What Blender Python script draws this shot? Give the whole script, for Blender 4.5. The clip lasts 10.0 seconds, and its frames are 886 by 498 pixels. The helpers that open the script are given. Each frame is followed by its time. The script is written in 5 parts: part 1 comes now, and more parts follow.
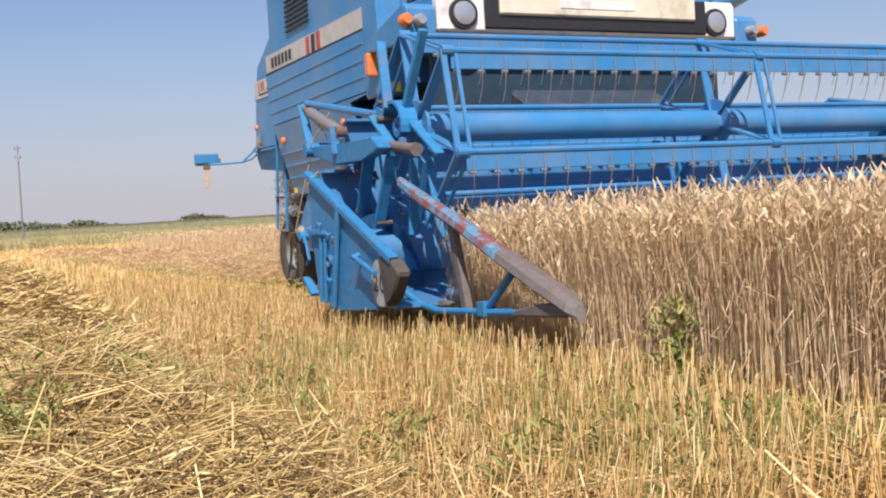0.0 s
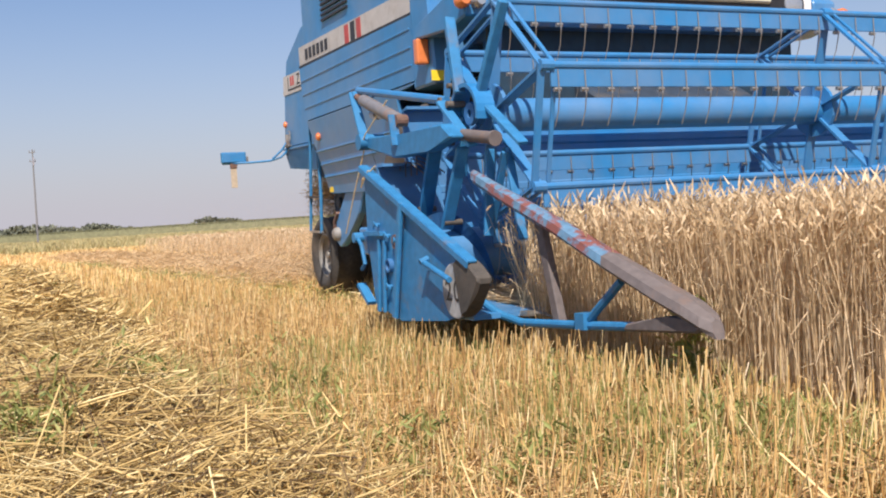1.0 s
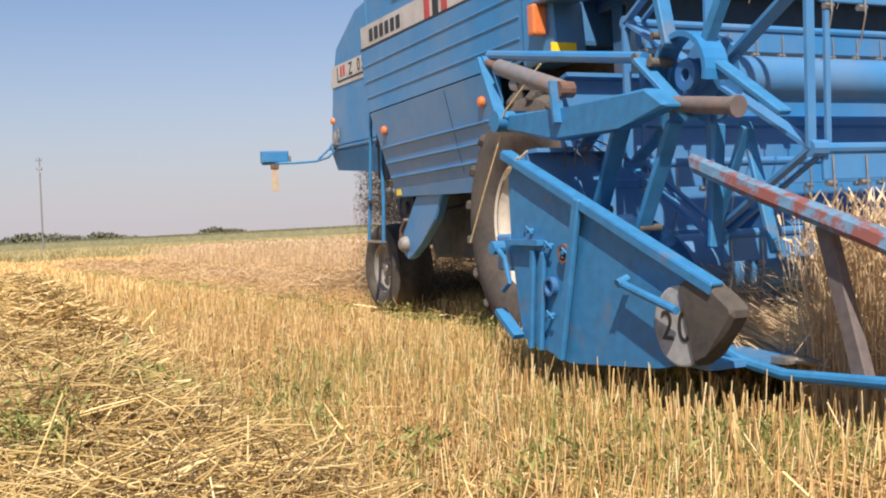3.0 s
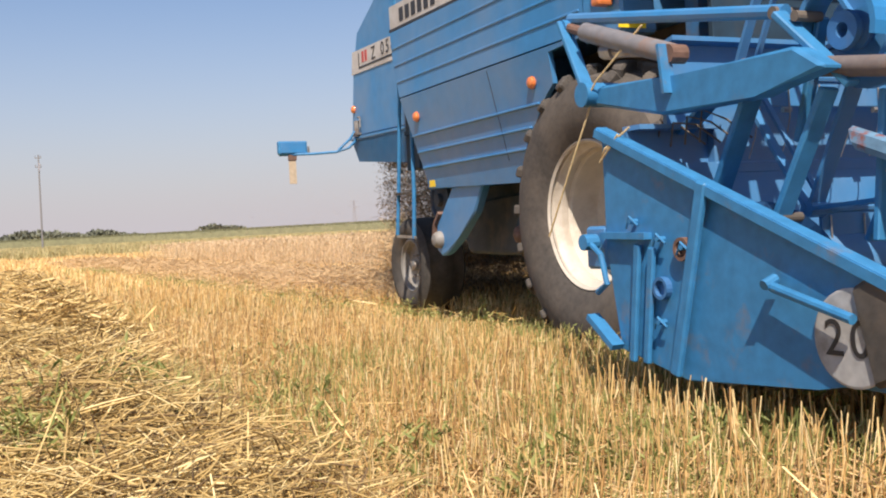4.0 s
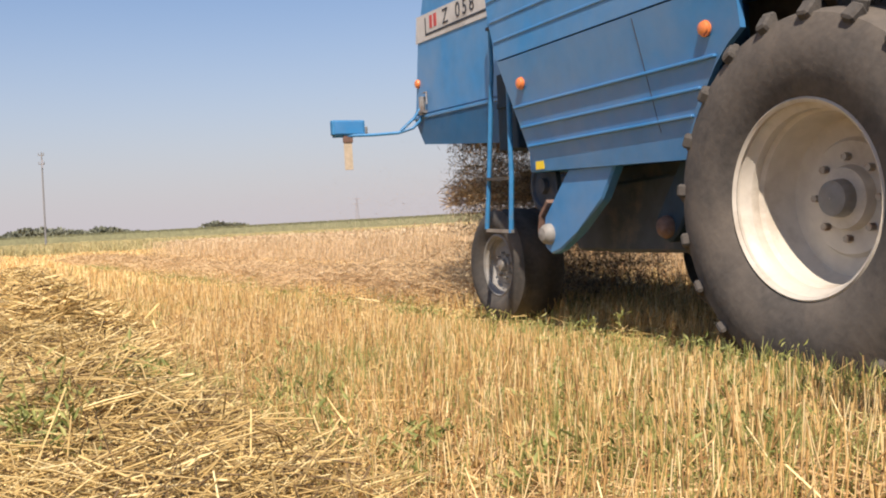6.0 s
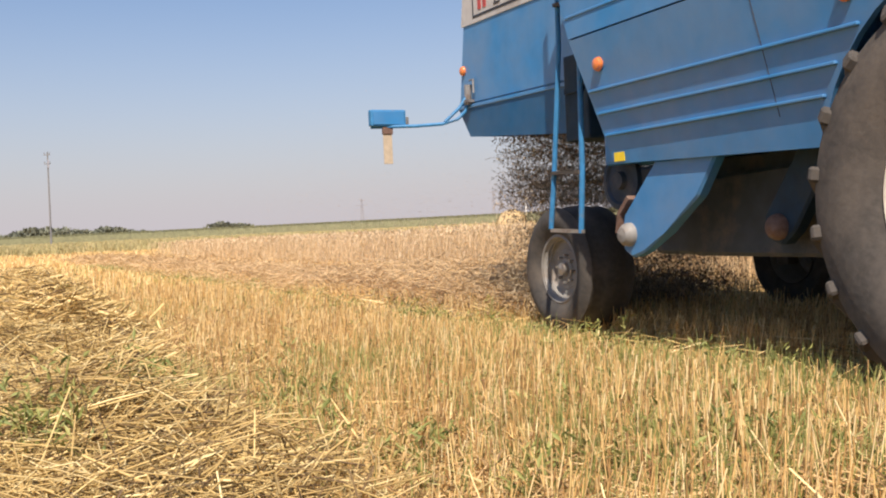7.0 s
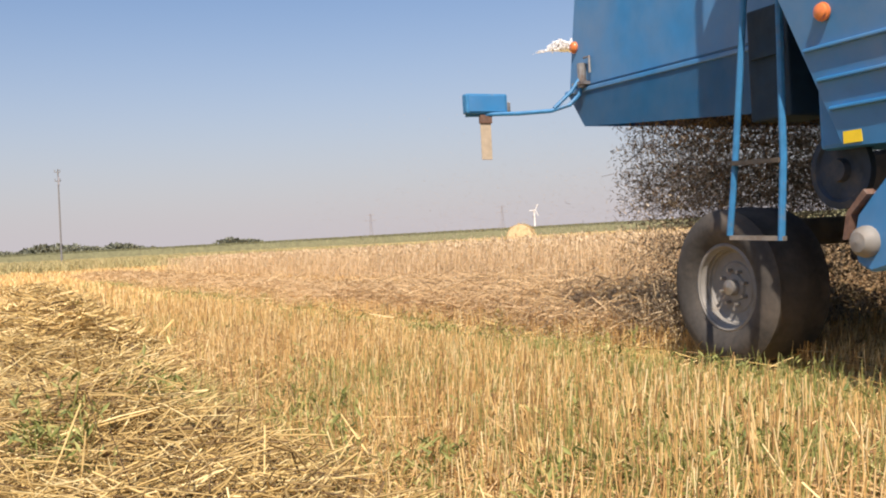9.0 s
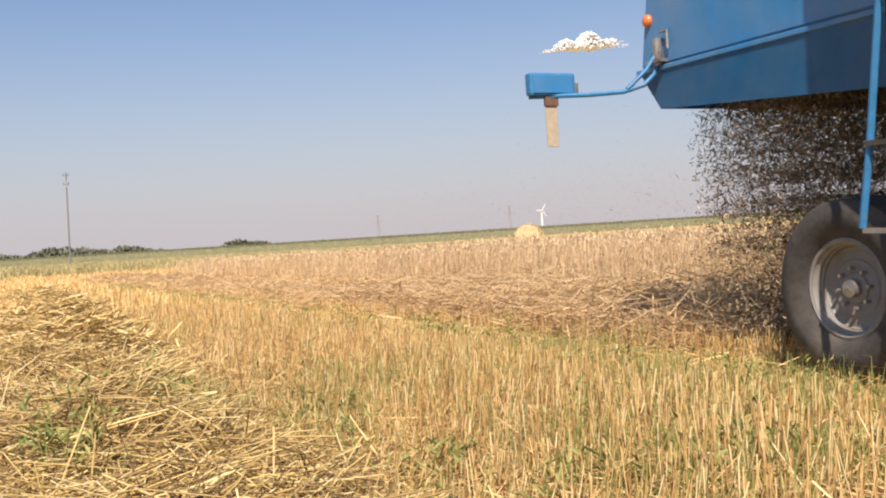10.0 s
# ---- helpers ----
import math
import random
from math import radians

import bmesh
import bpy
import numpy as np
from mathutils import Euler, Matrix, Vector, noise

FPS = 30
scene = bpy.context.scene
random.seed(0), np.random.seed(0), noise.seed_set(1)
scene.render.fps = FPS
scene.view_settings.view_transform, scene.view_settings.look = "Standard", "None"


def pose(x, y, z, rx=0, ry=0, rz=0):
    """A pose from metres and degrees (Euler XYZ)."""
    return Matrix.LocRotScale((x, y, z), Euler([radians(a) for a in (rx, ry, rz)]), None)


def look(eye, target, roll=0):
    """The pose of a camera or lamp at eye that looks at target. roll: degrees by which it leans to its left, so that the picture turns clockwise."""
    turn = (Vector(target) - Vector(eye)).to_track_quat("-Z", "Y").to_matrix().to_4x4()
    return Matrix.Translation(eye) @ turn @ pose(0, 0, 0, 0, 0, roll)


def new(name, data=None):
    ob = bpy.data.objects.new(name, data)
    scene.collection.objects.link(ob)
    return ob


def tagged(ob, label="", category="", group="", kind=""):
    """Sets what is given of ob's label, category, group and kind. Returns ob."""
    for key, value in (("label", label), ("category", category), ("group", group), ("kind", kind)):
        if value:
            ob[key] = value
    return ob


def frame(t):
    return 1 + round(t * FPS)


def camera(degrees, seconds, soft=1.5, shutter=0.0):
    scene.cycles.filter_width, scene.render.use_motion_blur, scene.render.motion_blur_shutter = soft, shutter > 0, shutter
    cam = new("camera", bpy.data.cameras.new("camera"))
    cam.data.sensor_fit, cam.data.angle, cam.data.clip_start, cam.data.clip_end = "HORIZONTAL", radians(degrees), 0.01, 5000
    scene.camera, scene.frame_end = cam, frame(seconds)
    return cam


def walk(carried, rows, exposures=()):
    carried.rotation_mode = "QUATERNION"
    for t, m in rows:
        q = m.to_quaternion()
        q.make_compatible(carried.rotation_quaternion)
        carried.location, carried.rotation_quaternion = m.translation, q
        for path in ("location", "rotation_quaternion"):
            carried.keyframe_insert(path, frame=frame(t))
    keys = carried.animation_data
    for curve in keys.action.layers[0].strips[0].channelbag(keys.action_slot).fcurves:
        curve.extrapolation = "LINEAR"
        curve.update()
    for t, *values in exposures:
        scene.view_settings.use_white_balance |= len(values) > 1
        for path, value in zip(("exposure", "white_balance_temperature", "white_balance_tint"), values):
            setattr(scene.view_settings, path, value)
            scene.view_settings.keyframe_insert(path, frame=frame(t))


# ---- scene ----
EYE_Z = 0.71

# ---- camera: a hand-held phone, standing still beside the swath ----
CAM = [
    (0.0, -25.868, -1.897, 3.468), (0.5, -25.574, -1.397, 3.225), (1.0, -25.160, -1.717, 3.606),
    (1.5, -25.452, -1.469, 3.035), (2.0, -24.932, -1.686, 3.158), (2.5, -25.039, -1.544, 3.286),
    (3.0, -24.951, -0.954, 2.862), (4.5, -24.893, -1.470, 3.301), (5.0, -24.684, -1.768, 3.699),
    (5.5, -24.909, -1.404, 3.232), (7.0, -24.546, -1.198, 2.667), (7.5, -23.999, -0.959, 3.040),
    (8.0, -24.288, -0.700, 3.022), (8.5, -24.129, -0.336, 3.003), (9.0, -24.075, -0.354, 3.000),
    (9.5, -24.013, -0.322, 3.065), (10.0, -23.653, -0.295, 3.394)]
# metres that the harvester has driven towards -y
DRIVE = [
    (0.0, 0.0), (0.5, 0.332), (1.0, 0.673), (1.5, 1.005), (2.0, 1.388), (2.5, 1.726), (3.0, 2.132), (4.5, 3.090),
    (5.0, 3.481), (5.5, 3.857), (7.0, 5.000), (7.5, 5.349), (8.0, 5.757), (8.5, 6.105), (9.0, 6.490), (9.5, 6.836),
    (10.0, 7.210)]


def driven(t):
    return float(np.interp(t, [a for a, _ in DRIVE], [b for _, b in DRIVE]))


def when(s):
    return float(np.interp(s, [b for _, b in DRIVE], [a for a, _ in DRIVE]))


def eye_pose(yaw, pitch, roll):
    return pose(0, 0, EYE_Z, 0, 0, yaw) @ pose(0, 0, 0, pitch) @ pose(0, 0, 0, 0, roll) @ pose(0, 0, 0, 90)


cam = camera(47.07, 10.0, soft=2.0)
walk(cam, [(t, eye_pose(a, b, c)) for t, a, b, c in CAM], exposures=[(0.0, 0.50, 6080, 17), (3.0, 0.57, 6420, 17), (5.0, 0.58, 6480, 17), (8.0, 0.55, 6500, 17), (10.0, 0.54, 6520, 17)])

# ---- world and sun ----
SUN_DIR = Vector((-0.42, -0.90, 1.17)).normalized()
sun = new("sun", bpy.data.lights.new("sun", "SUN"))
sun.data.energy, sun.data.angle, sun.data.color = 4.6, radians(0.6), (1.0, 0.91, 0.76)
sun.matrix_world = look(SUN_DIR * 50, (0, 0, 0))
world = bpy.data.worlds.new("world")
scene.world = world
world.use_nodes = True
wn, wl = world.node_tree.nodes, world.node_tree.links
sky = wn.new("ShaderNodeTexSky")
sky.sky_type, sky.sun_disc = "NISHITA", False
sky.sun_elevation = math.asin(SUN_DIR.z)
sky.sun_rotation = math.atan2(SUN_DIR.x, SUN_DIR.y)
sky.air_density, sky.dust_density, sky.ozone_density, sky.altitude = 1.15, 1.2, 5.0, 0
wl.new(sky.outputs[0], wn["Background"].inputs[0])
wn["Background"].inputs[1].default_value = 0.08


# ---- materials ----
def material(name, color, rough=0.6, metal=0.0, grain=30.0, vary=0.25, stain=None, stain_scale=3.0, stain_at=(0.52, 0.7),
             bump=0.15, ramp=None, coat=0.0, stretch=(1, 1, 1), trans=0.0):
    m = bpy.data.materials.new(name)
    m.use_nodes = True
    n, l = m.node_tree.nodes, m.node_tree.links
    b = n["Principled BSDF"]
    b.inputs["Roughness"].default_value, b.inputs["Metallic"].default_value = rough, metal
    b.inputs["Coat Weight"].default_value = coat
    b.inputs["Coat Roughness"].default_value = 0.25
    tc = n.new("ShaderNodeTexCoord")
    mp = n.new("ShaderNodeMapping")
    mp.inputs["Scale"].default_value = stretch
    l.new(tc.outputs["Object"], mp.inputs[0])
    fine = n.new("ShaderNodeTexNoise")
    fine.inputs["Scale"].default_value, fine.inputs["Detail"].default_value = grain, 6
    l.new(mp.outputs[0], fine.inputs["Vector"])

    def mix(fac, a, bb, mode="MIX"):
        x = n.new("ShaderNodeMix")
        x.data_type, x.blend_type = "RGBA", mode
        for sock, val in ((x.inputs[0], fac), (x.inputs[6], a), (x.inputs[7], bb)):
            if hasattr(val, "links") or hasattr(val, "is_linked"):
                l.new(val, sock)
            elif isinstance(val, (int, float)):
                sock.default_value = val
            else:
                sock.default_value = (*val, 1)
        return x.outputs[2]

    base = color
    if ramp:
        src = n.new("ShaderNodeNewGeometry").outputs["Random Per Island"]
        r = n.new("ShaderNodeValToRGB")
        els = r.color_ramp.elements
        while len(els) < len(ramp):
            els.new(0.5)
        for e, (p, c) in zip(els, ramp):
            e.position, e.color = p, (*c, 1)
        l.new(src, r.inputs[0])
        base = r.outputs[0]
    dark = n.new("ShaderNodeMapRange")
    dark.inputs[1].default_value, dark.inputs[2].default_value = 0.25, 0.75
    dark.inputs[3].default_value, dark.inputs[4].default_value = 1 - vary, 1 + vary
    l.new(fine.outputs[0], dark.inputs[0])
    comb = n.new("ShaderNodeCombineColor")
    for i in range(3):
        l.new(dark.outputs[0], comb.inputs[i])
    out = mix(1.0, base, comb.outputs[0], "MULTIPLY")
    if stain:
        big = n.new("ShaderNodeTexNoise")
        big.inputs["Scale"].default_value, big.inputs["Detail"].default_value = stain_scale, 8
        big.inputs["Roughness"].default_value = 0.65
        l.new(mp.outputs[0], big.inputs["Vector"])
        sr = n.new("ShaderNodeMapRange")
        sr.inputs[1].default_value, sr.inputs[2].default_value = stain_at
        l.new(big.outputs[0], sr.inputs[0])
        out = mix(sr.outputs[0], out, stain)
    l.new(out, b.inputs["Base Color"])
    if bump:
        bp = n.new("ShaderNodeBump")
        bp.inputs["Strength"].default_value, bp.inputs["Distance"].default_value = bump, 0.01
        l.new(fine.outputs[0], bp.inputs["Height"])
        l.new(bp.outputs[0], b.inputs["Normal"])
    if trans:
        tr = n.new("ShaderNodeBsdfTranslucent")
        l.new(out, tr.inputs[0])
        ms = n.new("ShaderNodeMixShader")
        ms.inputs[0].default_value = trans
        l.new(b.outputs[0], ms.inputs[1])
        l.new(tr.outputs[0], ms.inputs[2])
        l.new(ms.outputs[0], n["Material Output"].inputs[0])
    return m


BLUE = material("blue_paint", (0.026, 0.195, 0.44), 0.42, grain=9, vary=0.10, stain=(0.15, 0.24, 0.37), stain_scale=1.6,
                stain_at=(0.38, 0.85), bump=0.02, coat=0.15)
BLUE_WORN = material("worn_blue_paint", (0.03, 0.185, 0.385), 0.55, grain=22, vary=0.18, stain=(0.16, 0.15, 0.15),
                     stain_scale=7, stain_at=(0.58, 0.78), bump=0.06)
BLUE_DARK = material("dusty_blue_steel", (0.035, 0.14, 0.32), 0.65, grain=18, vary=0.2, stain=(0.16, 0.13, 0.10),
                     stain_scale=4, stain_at=(0.5, 0.75), bump=0.08)
WHITE = material("white_stripe", (0.72, 0.71, 0.68), 0.5, grain=14, vary=0.08, stain=(0.5, 0.46, 0.4), stain_scale=4, bump=0.02)
# band white greyed down for both the shade and the dust on it
BAND = material("dusty_shaded_band", (0.47, 0.46, 0.44), 0.55, grain=14, vary=0.1, stain=(0.34, 0.32, 0.29), stain_scale=3, bump=0.02)
BROWN_DARK = material("dark_brown_sheet", (0.06, 0.052, 0.043), 0.8, grain=14, vary=0.3, stain=(0.14, 0.11, 0.08), stain_scale=4, bump=0.1)
# slate base holds the deep shade under the body; the stain is dust
SLATE = material("dusty_shaded_slate", (0.045, 0.058, 0.072), 0.75, grain=12, vary=0.25, stain=(0.12, 0.10, 0.085), stain_scale=3, bump=0.05)
CREAM = material("cream_cab_panel", (0.66, 0.60, 0.46), 0.5, grain=10, vary=0.1, stain=(0.4, 0.34, 0.24), stain_scale=3, bump=0.02)
BLACK = material("black_paint", (0.02, 0.02, 0.022), 0.5, grain=20, vary=0.2, bump=0.03)
RED = material("red_mark", (0.42, 0.06, 0.05), 0.5, grain=20, vary=0.15, bump=0.02)
# navy darkened for the shade about the feeder house and belt pulley
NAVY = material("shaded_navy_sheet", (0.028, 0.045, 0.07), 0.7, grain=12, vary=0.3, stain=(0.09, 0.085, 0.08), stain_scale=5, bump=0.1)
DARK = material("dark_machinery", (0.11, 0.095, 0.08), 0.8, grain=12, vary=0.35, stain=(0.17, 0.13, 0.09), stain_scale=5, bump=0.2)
RUST = material("rusty_steel", (0.15, 0.085, 0.06), 0.75, grain=40, vary=0.35, stain=(0.22, 0.17, 0.14), stain_scale=9, bump=0.15)
STEEL = material("worn_steel", (0.38, 0.36, 0.33), 0.4, 0.7, grain=40, vary=0.2, stain=(0.2, 0.13, 0.09), stain_scale=9, bump=0.05)
CYL = material("grey_cylinder_paint", (0.17, 0.17, 0.18), 0.5, grain=30, vary=0.15, stain=(0.22, 0.14, 0.10), stain_scale=8, bump=0.05)
TYRE = material("dusty_tyre_rubber", (0.07, 0.062, 0.054), 0.9, grain=35, vary=0.25, stain=(0.15, 0.125, 0.10),
                stain_scale=3.5, stain_at=(0.4, 0.75), bump=0.25)
TYRE_DARK = material("dark_tyre_rubber", (0.05, 0.046, 0.041), 0.85, grain=35, vary=0.25, stain=(0.12, 0.10, 0.08), stain_scale=4,
                     stain_at=(0.45, 0.75), bump=0.2)
RIM = material("pale_rim_paint", (0.56, 0.51, 0.43), 0.55, grain=16, vary=0.1, stain=(0.36, 0.29, 0.21), stain_scale=5,
               stain_at=(0.5, 0.8), bump=0.05)
RIM_GREY = material("grey_rim_paint", (0.24, 0.23, 0.21), 0.6, grain=16, vary=0.15, stain=(0.2, 0.16, 0.12), stain_scale=6, bump=0.05)
# disc white lowered to grey for shade and dirt together
DISC_M = material("dusty_shaded_disc", (0.36, 0.36, 0.35), 0.7, grain=30, vary=0.2, stain=(0.2, 0.18, 0.15), stain_scale=9, bump=0.05)
# near-black teal: shade under the cab and body is put into it
DARK_TEAL = material("dark_teal_sheet", (0.010, 0.034, 0.060), 0.75, grain=12, vary=0.25, stain=(0.03, 0.045, 0.06), stain_scale=4, bump=0.1)
ORANGE = material("orange_lens", (0.66, 0.19, 0.05), 0.4, grain=60, vary=0.1, bump=0.05, coat=0.5)
LENS = material("clear_lens", (0.34, 0.36, 0.39), 0.12, 0.3, grain=60, vary=0.1, bump=0.05, coat=0.8)
YELLOW = material("yellow_sticker", (0.80, 0.58, 0.02), 0.5, grain=30, vary=0.08, bump=0.0)
DIVIDER = material("bare_divider_steel", (0.14, 0.118, 0.112), 0.75, grain=35, vary=0.2, stain=(0.17, 0.125, 0.105), stain_scale=6,
                   stain_at=(0.54, 0.62), bump=0.1)
DIV_PAINT = material("worn_divider_paint", (0.11, 0.22, 0.33), 0.6, grain=35, vary=0.25, stain=(0.21, 0.075, 0.06), stain_scale=11,
                     stain_at=(0.48, 0.56), bump=0.1)
ROPE = material("twine", (0.55, 0.42, 0.22), 0.9, grain=80, vary=0.2, bump=0.2)
CARD = material("cream_tag", (0.44, 0.36, 0.26), 0.8, grain=30, vary=0.15, bump=0.05)
GLASS = bpy.data.materials.new("windscreen_glass")
GLASS.use_nodes = True
gb = GLASS.node_tree.nodes["Principled BSDF"]
gb.inputs["Base Color"].default_value = (0.03, 0.035, 0.04, 1)
gb.inputs["Roughness"].default_value = 0.06

STRAW_RAMP = [(0.0, (0.34, 0.19, 0.075)), (0.3, (0.64, 0.39, 0.14)), (0.65, (0.80, 0.55, 0.22)), (1.0, (0.94, 0.76, 0.41))]
STUBBLE_M = material("stubble_straw", (0.5, 0.3, 0.1), 0.6, grain=60, vary=0.2, ramp=STRAW_RAMP, bump=0, trans=0.1)
STRAW_M = material("loose_straw", (0.5, 0.3, 0.1), 0.55, grain=60, vary=0.2,
                   ramp=[(0.0, (0.16, 0.10, 0.045)), (0.35, (0.47, 0.32, 0.115)), (0.75, (0.74, 0.53, 0.21)), (1.0, (0.92, 0.75, 0.38))],
                   bump=0, trans=0.08)
WHEAT_M = material("ripe_wheat", (0.5, 0.3, 0.1), 0.65, grain=40, vary=0.2,
                   ramp=[(0.0, (0.48, 0.35, 0.20)), (0.4, (0.64, 0.48, 0.28)), (0.8, (0.78, 0.60, 0.37)), (1.0, (0.88, 0.73, 0.50))],
                   bump=0, trans=0.30)
WEED_M = material("green_weed_leaves", (0.1, 0.2, 0.04), 0.6, grain=30, vary=0.2,
                  ramp=[(0.0, (0.16, 0.20, 0.05)), (0.5, (0.30, 0.32, 0.09)), (1.0, (0.50, 0.45, 0.16))], bump=0, trans=0.3)
LITTER_M = material("weathered_straw_litter", (0.4, 0.25, 0.1), 0.7, grain=60, vary=0.2,
                    ramp=[(0.0, (0.24, 0.145, 0.07)), (0.35, (0.50, 0.315, 0.13)), (0.8, (0.76, 0.52, 0.25)), (1.0, (0.38, 0.37, 0.14))], bump=0, trans=0.1)
FRESH_M = material("fresh_straw", (0.7, 0.5, 0.3), 0.6, grain=60, vary=0.15,
                   ramp=[(0.0, (0.38, 0.25, 0.12)), (0.4, (0.58, 0.39, 0.19)), (1.0, (0.80, 0.59, 0.33))], bump=0, trans=0.25)
DEAD_M = material("dead_brown_stem", (0.10, 0.06, 0.035), 0.8, grain=50, vary=0.3, bump=0)
DUST_M = material("hanging_dust", (0.50, 0.40, 0.30), 1.0, grain=10, vary=0.1, bump=0, trans=0.4)
# ramp tones lowered to put the shade below the hood into the chaff
CHAFF_M = material("falling_chaff", (0.3, 0.2, 0.1), 0.7, grain=40, vary=0.2,
                   ramp=[(0.0, (0.10, 0.075, 0.05)), (0.5, (0.22, 0.165, 0.10)), (0.85, (0.42, 0.32, 0.19)), (1.0, (0.66, 0.54, 0.36))], bump=0)
CORN_M = material("far_green_crop", (0.1, 0.14, 0.05), 0.8, grain=1.5, vary=0.3,
                  ramp=[(0.0, (0.125, 0.125, 0.06)), (1.0, (0.185, 0.175, 0.085))], bump=0)
GRASS_M = material("dry_grass", (0.2, 0.2, 0.08), 0.8, grain=3, vary=0.3,
                   ramp=[(0.0, (0.36, 0.32, 0.14)), (0.6, (0.46, 0.39, 0.18)), (1.0, (0.58, 0.48, 0.25))], bump=0)
# leaf green paled towards grey: the haze over the horizon is in it
TREE_M = material("hazed_tree_leaves", (0.05, 0.08, 0.03), 0.9, grain=2, vary=0.3,
                  ramp=[(0.0, (0.13, 0.14, 0.10)), (1.0, (0.19, 0.20, 0.14))], bump=0)
BARK = material("pole_wood", (0.30, 0.28, 0.27), 0.9, grain=20, vary=0.3, stretch=(1, 1, 0.1), bump=0.3)
BALE_M = material("baled_straw", (0.60, 0.45, 0.25), 0.85, grain=30, vary=0.35, stain=(0.3, 0.2, 0.08), stain_scale=8, bump=0.6)
CLOUD_M = material("cloud_white", (0.95, 0.95, 0.96), 1.0, grain=0.05, vary=0.02, bump=0, trans=0.2)
# pylon grey kept pale so that it carries the haze of distance
FARGREY = material("far_grey_steel", (0.27, 0.27, 0.30), 0.7, grain=2, vary=0.08, bump=0)
CONCRETE = material("weathered_concrete", (0.19, 0.19, 0.195), 0.9, grain=12, vary=0.2, bump=0.2)
FARWHITE = material("far_white_steel", (0.8, 0.8, 0.8), 0.6, grain=2, vary=0.03, bump=0)


def ground_material():
    m = bpy.data.materials.new("harvested_soil")
    m.use_nodes = True
    n, l = m.node_tree.nodes, m.node_tree.links
    b = n["Principled BSDF"]
    b.inputs["Roughness"].default_value = 0.95
    tc = n.new("ShaderNodeTexCoord")
    mp = n.new("ShaderNodeMapping")
    mp.inputs["Scale"].default_value = (1.0, 0.35, 1.0)
    l.new(tc.outputs["Object"], mp.inputs[0])
    big, fine = n.new("ShaderNodeTexNoise"), n.new("ShaderNodeTexNoise")
    big.inputs["Scale"].default_value, big.inputs["Detail"].default_value = 0.35, 6
    fine.inputs["Scale"].default_value, fine.inputs["Detail"].default_value = 38, 8
    for x in (big, fine):
        l.new(mp.outputs[0], x.inputs["Vector"])
    r1, r2 = n.new("ShaderNodeValToRGB"), n.new("ShaderNodeValToRGB")
    r1.color_ramp.elements[0].position, r1.color_ramp.elements[0].color = 0.3, (0.34, 0.215, 0.08, 1)
    r1.color_ramp.elements[1].position, r1.color_ramp.elements[1].color = 0.75, (0.74, 0.50, 0.19, 1)
    r2.color_ramp.elements[0].position, r2.color_ramp.elements[0].color = 0.35, (0.60, 0.40, 0.15, 1)
    r2.color_ramp.elements[1].position, r2.color_ramp.elements[1].color = 0.7, (0.40, 0.33, 0.11, 1)
    l.new(fine.outputs[0], r1.inputs[0])
    l.new(big.outputs[0], r2.inputs[0])
    x = n.new("ShaderNodeMix")
    x.data_type = "RGBA"
    x.inputs[0].default_value = 0.5
    l.new(r1.outputs[0], x.inputs[6])
    l.new(r2.outputs[0], x.inputs[7])
    l.new(x.outputs[2], b.inputs["Base Color"])
    bp = n.new("ShaderNodeBump")
    bp.inputs["Strength"].default_value, bp.inputs["Distance"].default_value = 0.8, 0.03
    l.new(fine.outputs[0], bp.inputs["Height"])
    l.new(bp.outputs[0], b.inputs["Normal"])
    return m



# grey glow that fades upwards, for the haze painted on the backdrop
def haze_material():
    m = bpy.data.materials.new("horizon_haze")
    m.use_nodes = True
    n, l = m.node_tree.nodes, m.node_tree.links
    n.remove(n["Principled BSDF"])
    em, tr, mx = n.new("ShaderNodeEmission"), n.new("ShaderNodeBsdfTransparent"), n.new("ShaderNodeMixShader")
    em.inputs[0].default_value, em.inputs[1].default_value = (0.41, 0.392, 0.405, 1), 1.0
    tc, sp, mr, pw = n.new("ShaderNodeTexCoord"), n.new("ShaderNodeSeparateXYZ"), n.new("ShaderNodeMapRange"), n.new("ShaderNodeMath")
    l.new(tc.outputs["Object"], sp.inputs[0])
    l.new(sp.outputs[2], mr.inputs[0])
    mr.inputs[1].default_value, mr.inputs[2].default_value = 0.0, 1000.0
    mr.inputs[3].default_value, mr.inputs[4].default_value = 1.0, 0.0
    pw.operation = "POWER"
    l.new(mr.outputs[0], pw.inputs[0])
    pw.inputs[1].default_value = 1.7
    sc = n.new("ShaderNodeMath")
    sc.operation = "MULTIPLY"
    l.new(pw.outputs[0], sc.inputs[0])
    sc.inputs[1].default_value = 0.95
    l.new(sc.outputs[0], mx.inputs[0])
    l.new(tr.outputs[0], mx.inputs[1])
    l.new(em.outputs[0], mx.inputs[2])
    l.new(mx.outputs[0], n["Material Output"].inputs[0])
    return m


HAZE = haze_material()
SOIL = ground_material()

# ---- mesh helpers ----
ORG = {}


def part(name, bm, mat, parent=None, label="", origin=None, smooth=False):
    """One bmesh, in the place's coordinates, as one mesh object under a thing or a part."""
    o = Vector(origin) if origin is not None else (ORG[parent.name] if parent else Vector((0, 0, 0)))
    me = bpy.data.meshes.new(name)
    bmesh.ops.translate(bm, verts=bm.verts, vec=-o)
    bmesh.ops.recalc_face_normals(bm, faces=bm.faces)
    bm.to_mesh(me)
    bm.free()
    for mm in (mat if isinstance(mat, (list, tuple)) else [mat]):
        me.materials.append(mm)
    if smooth:
        me.shade_smooth()
        me.set_sharp_from_angle(angle=radians(35))
    ob = new(name, me)
    ORG[ob.name] = o
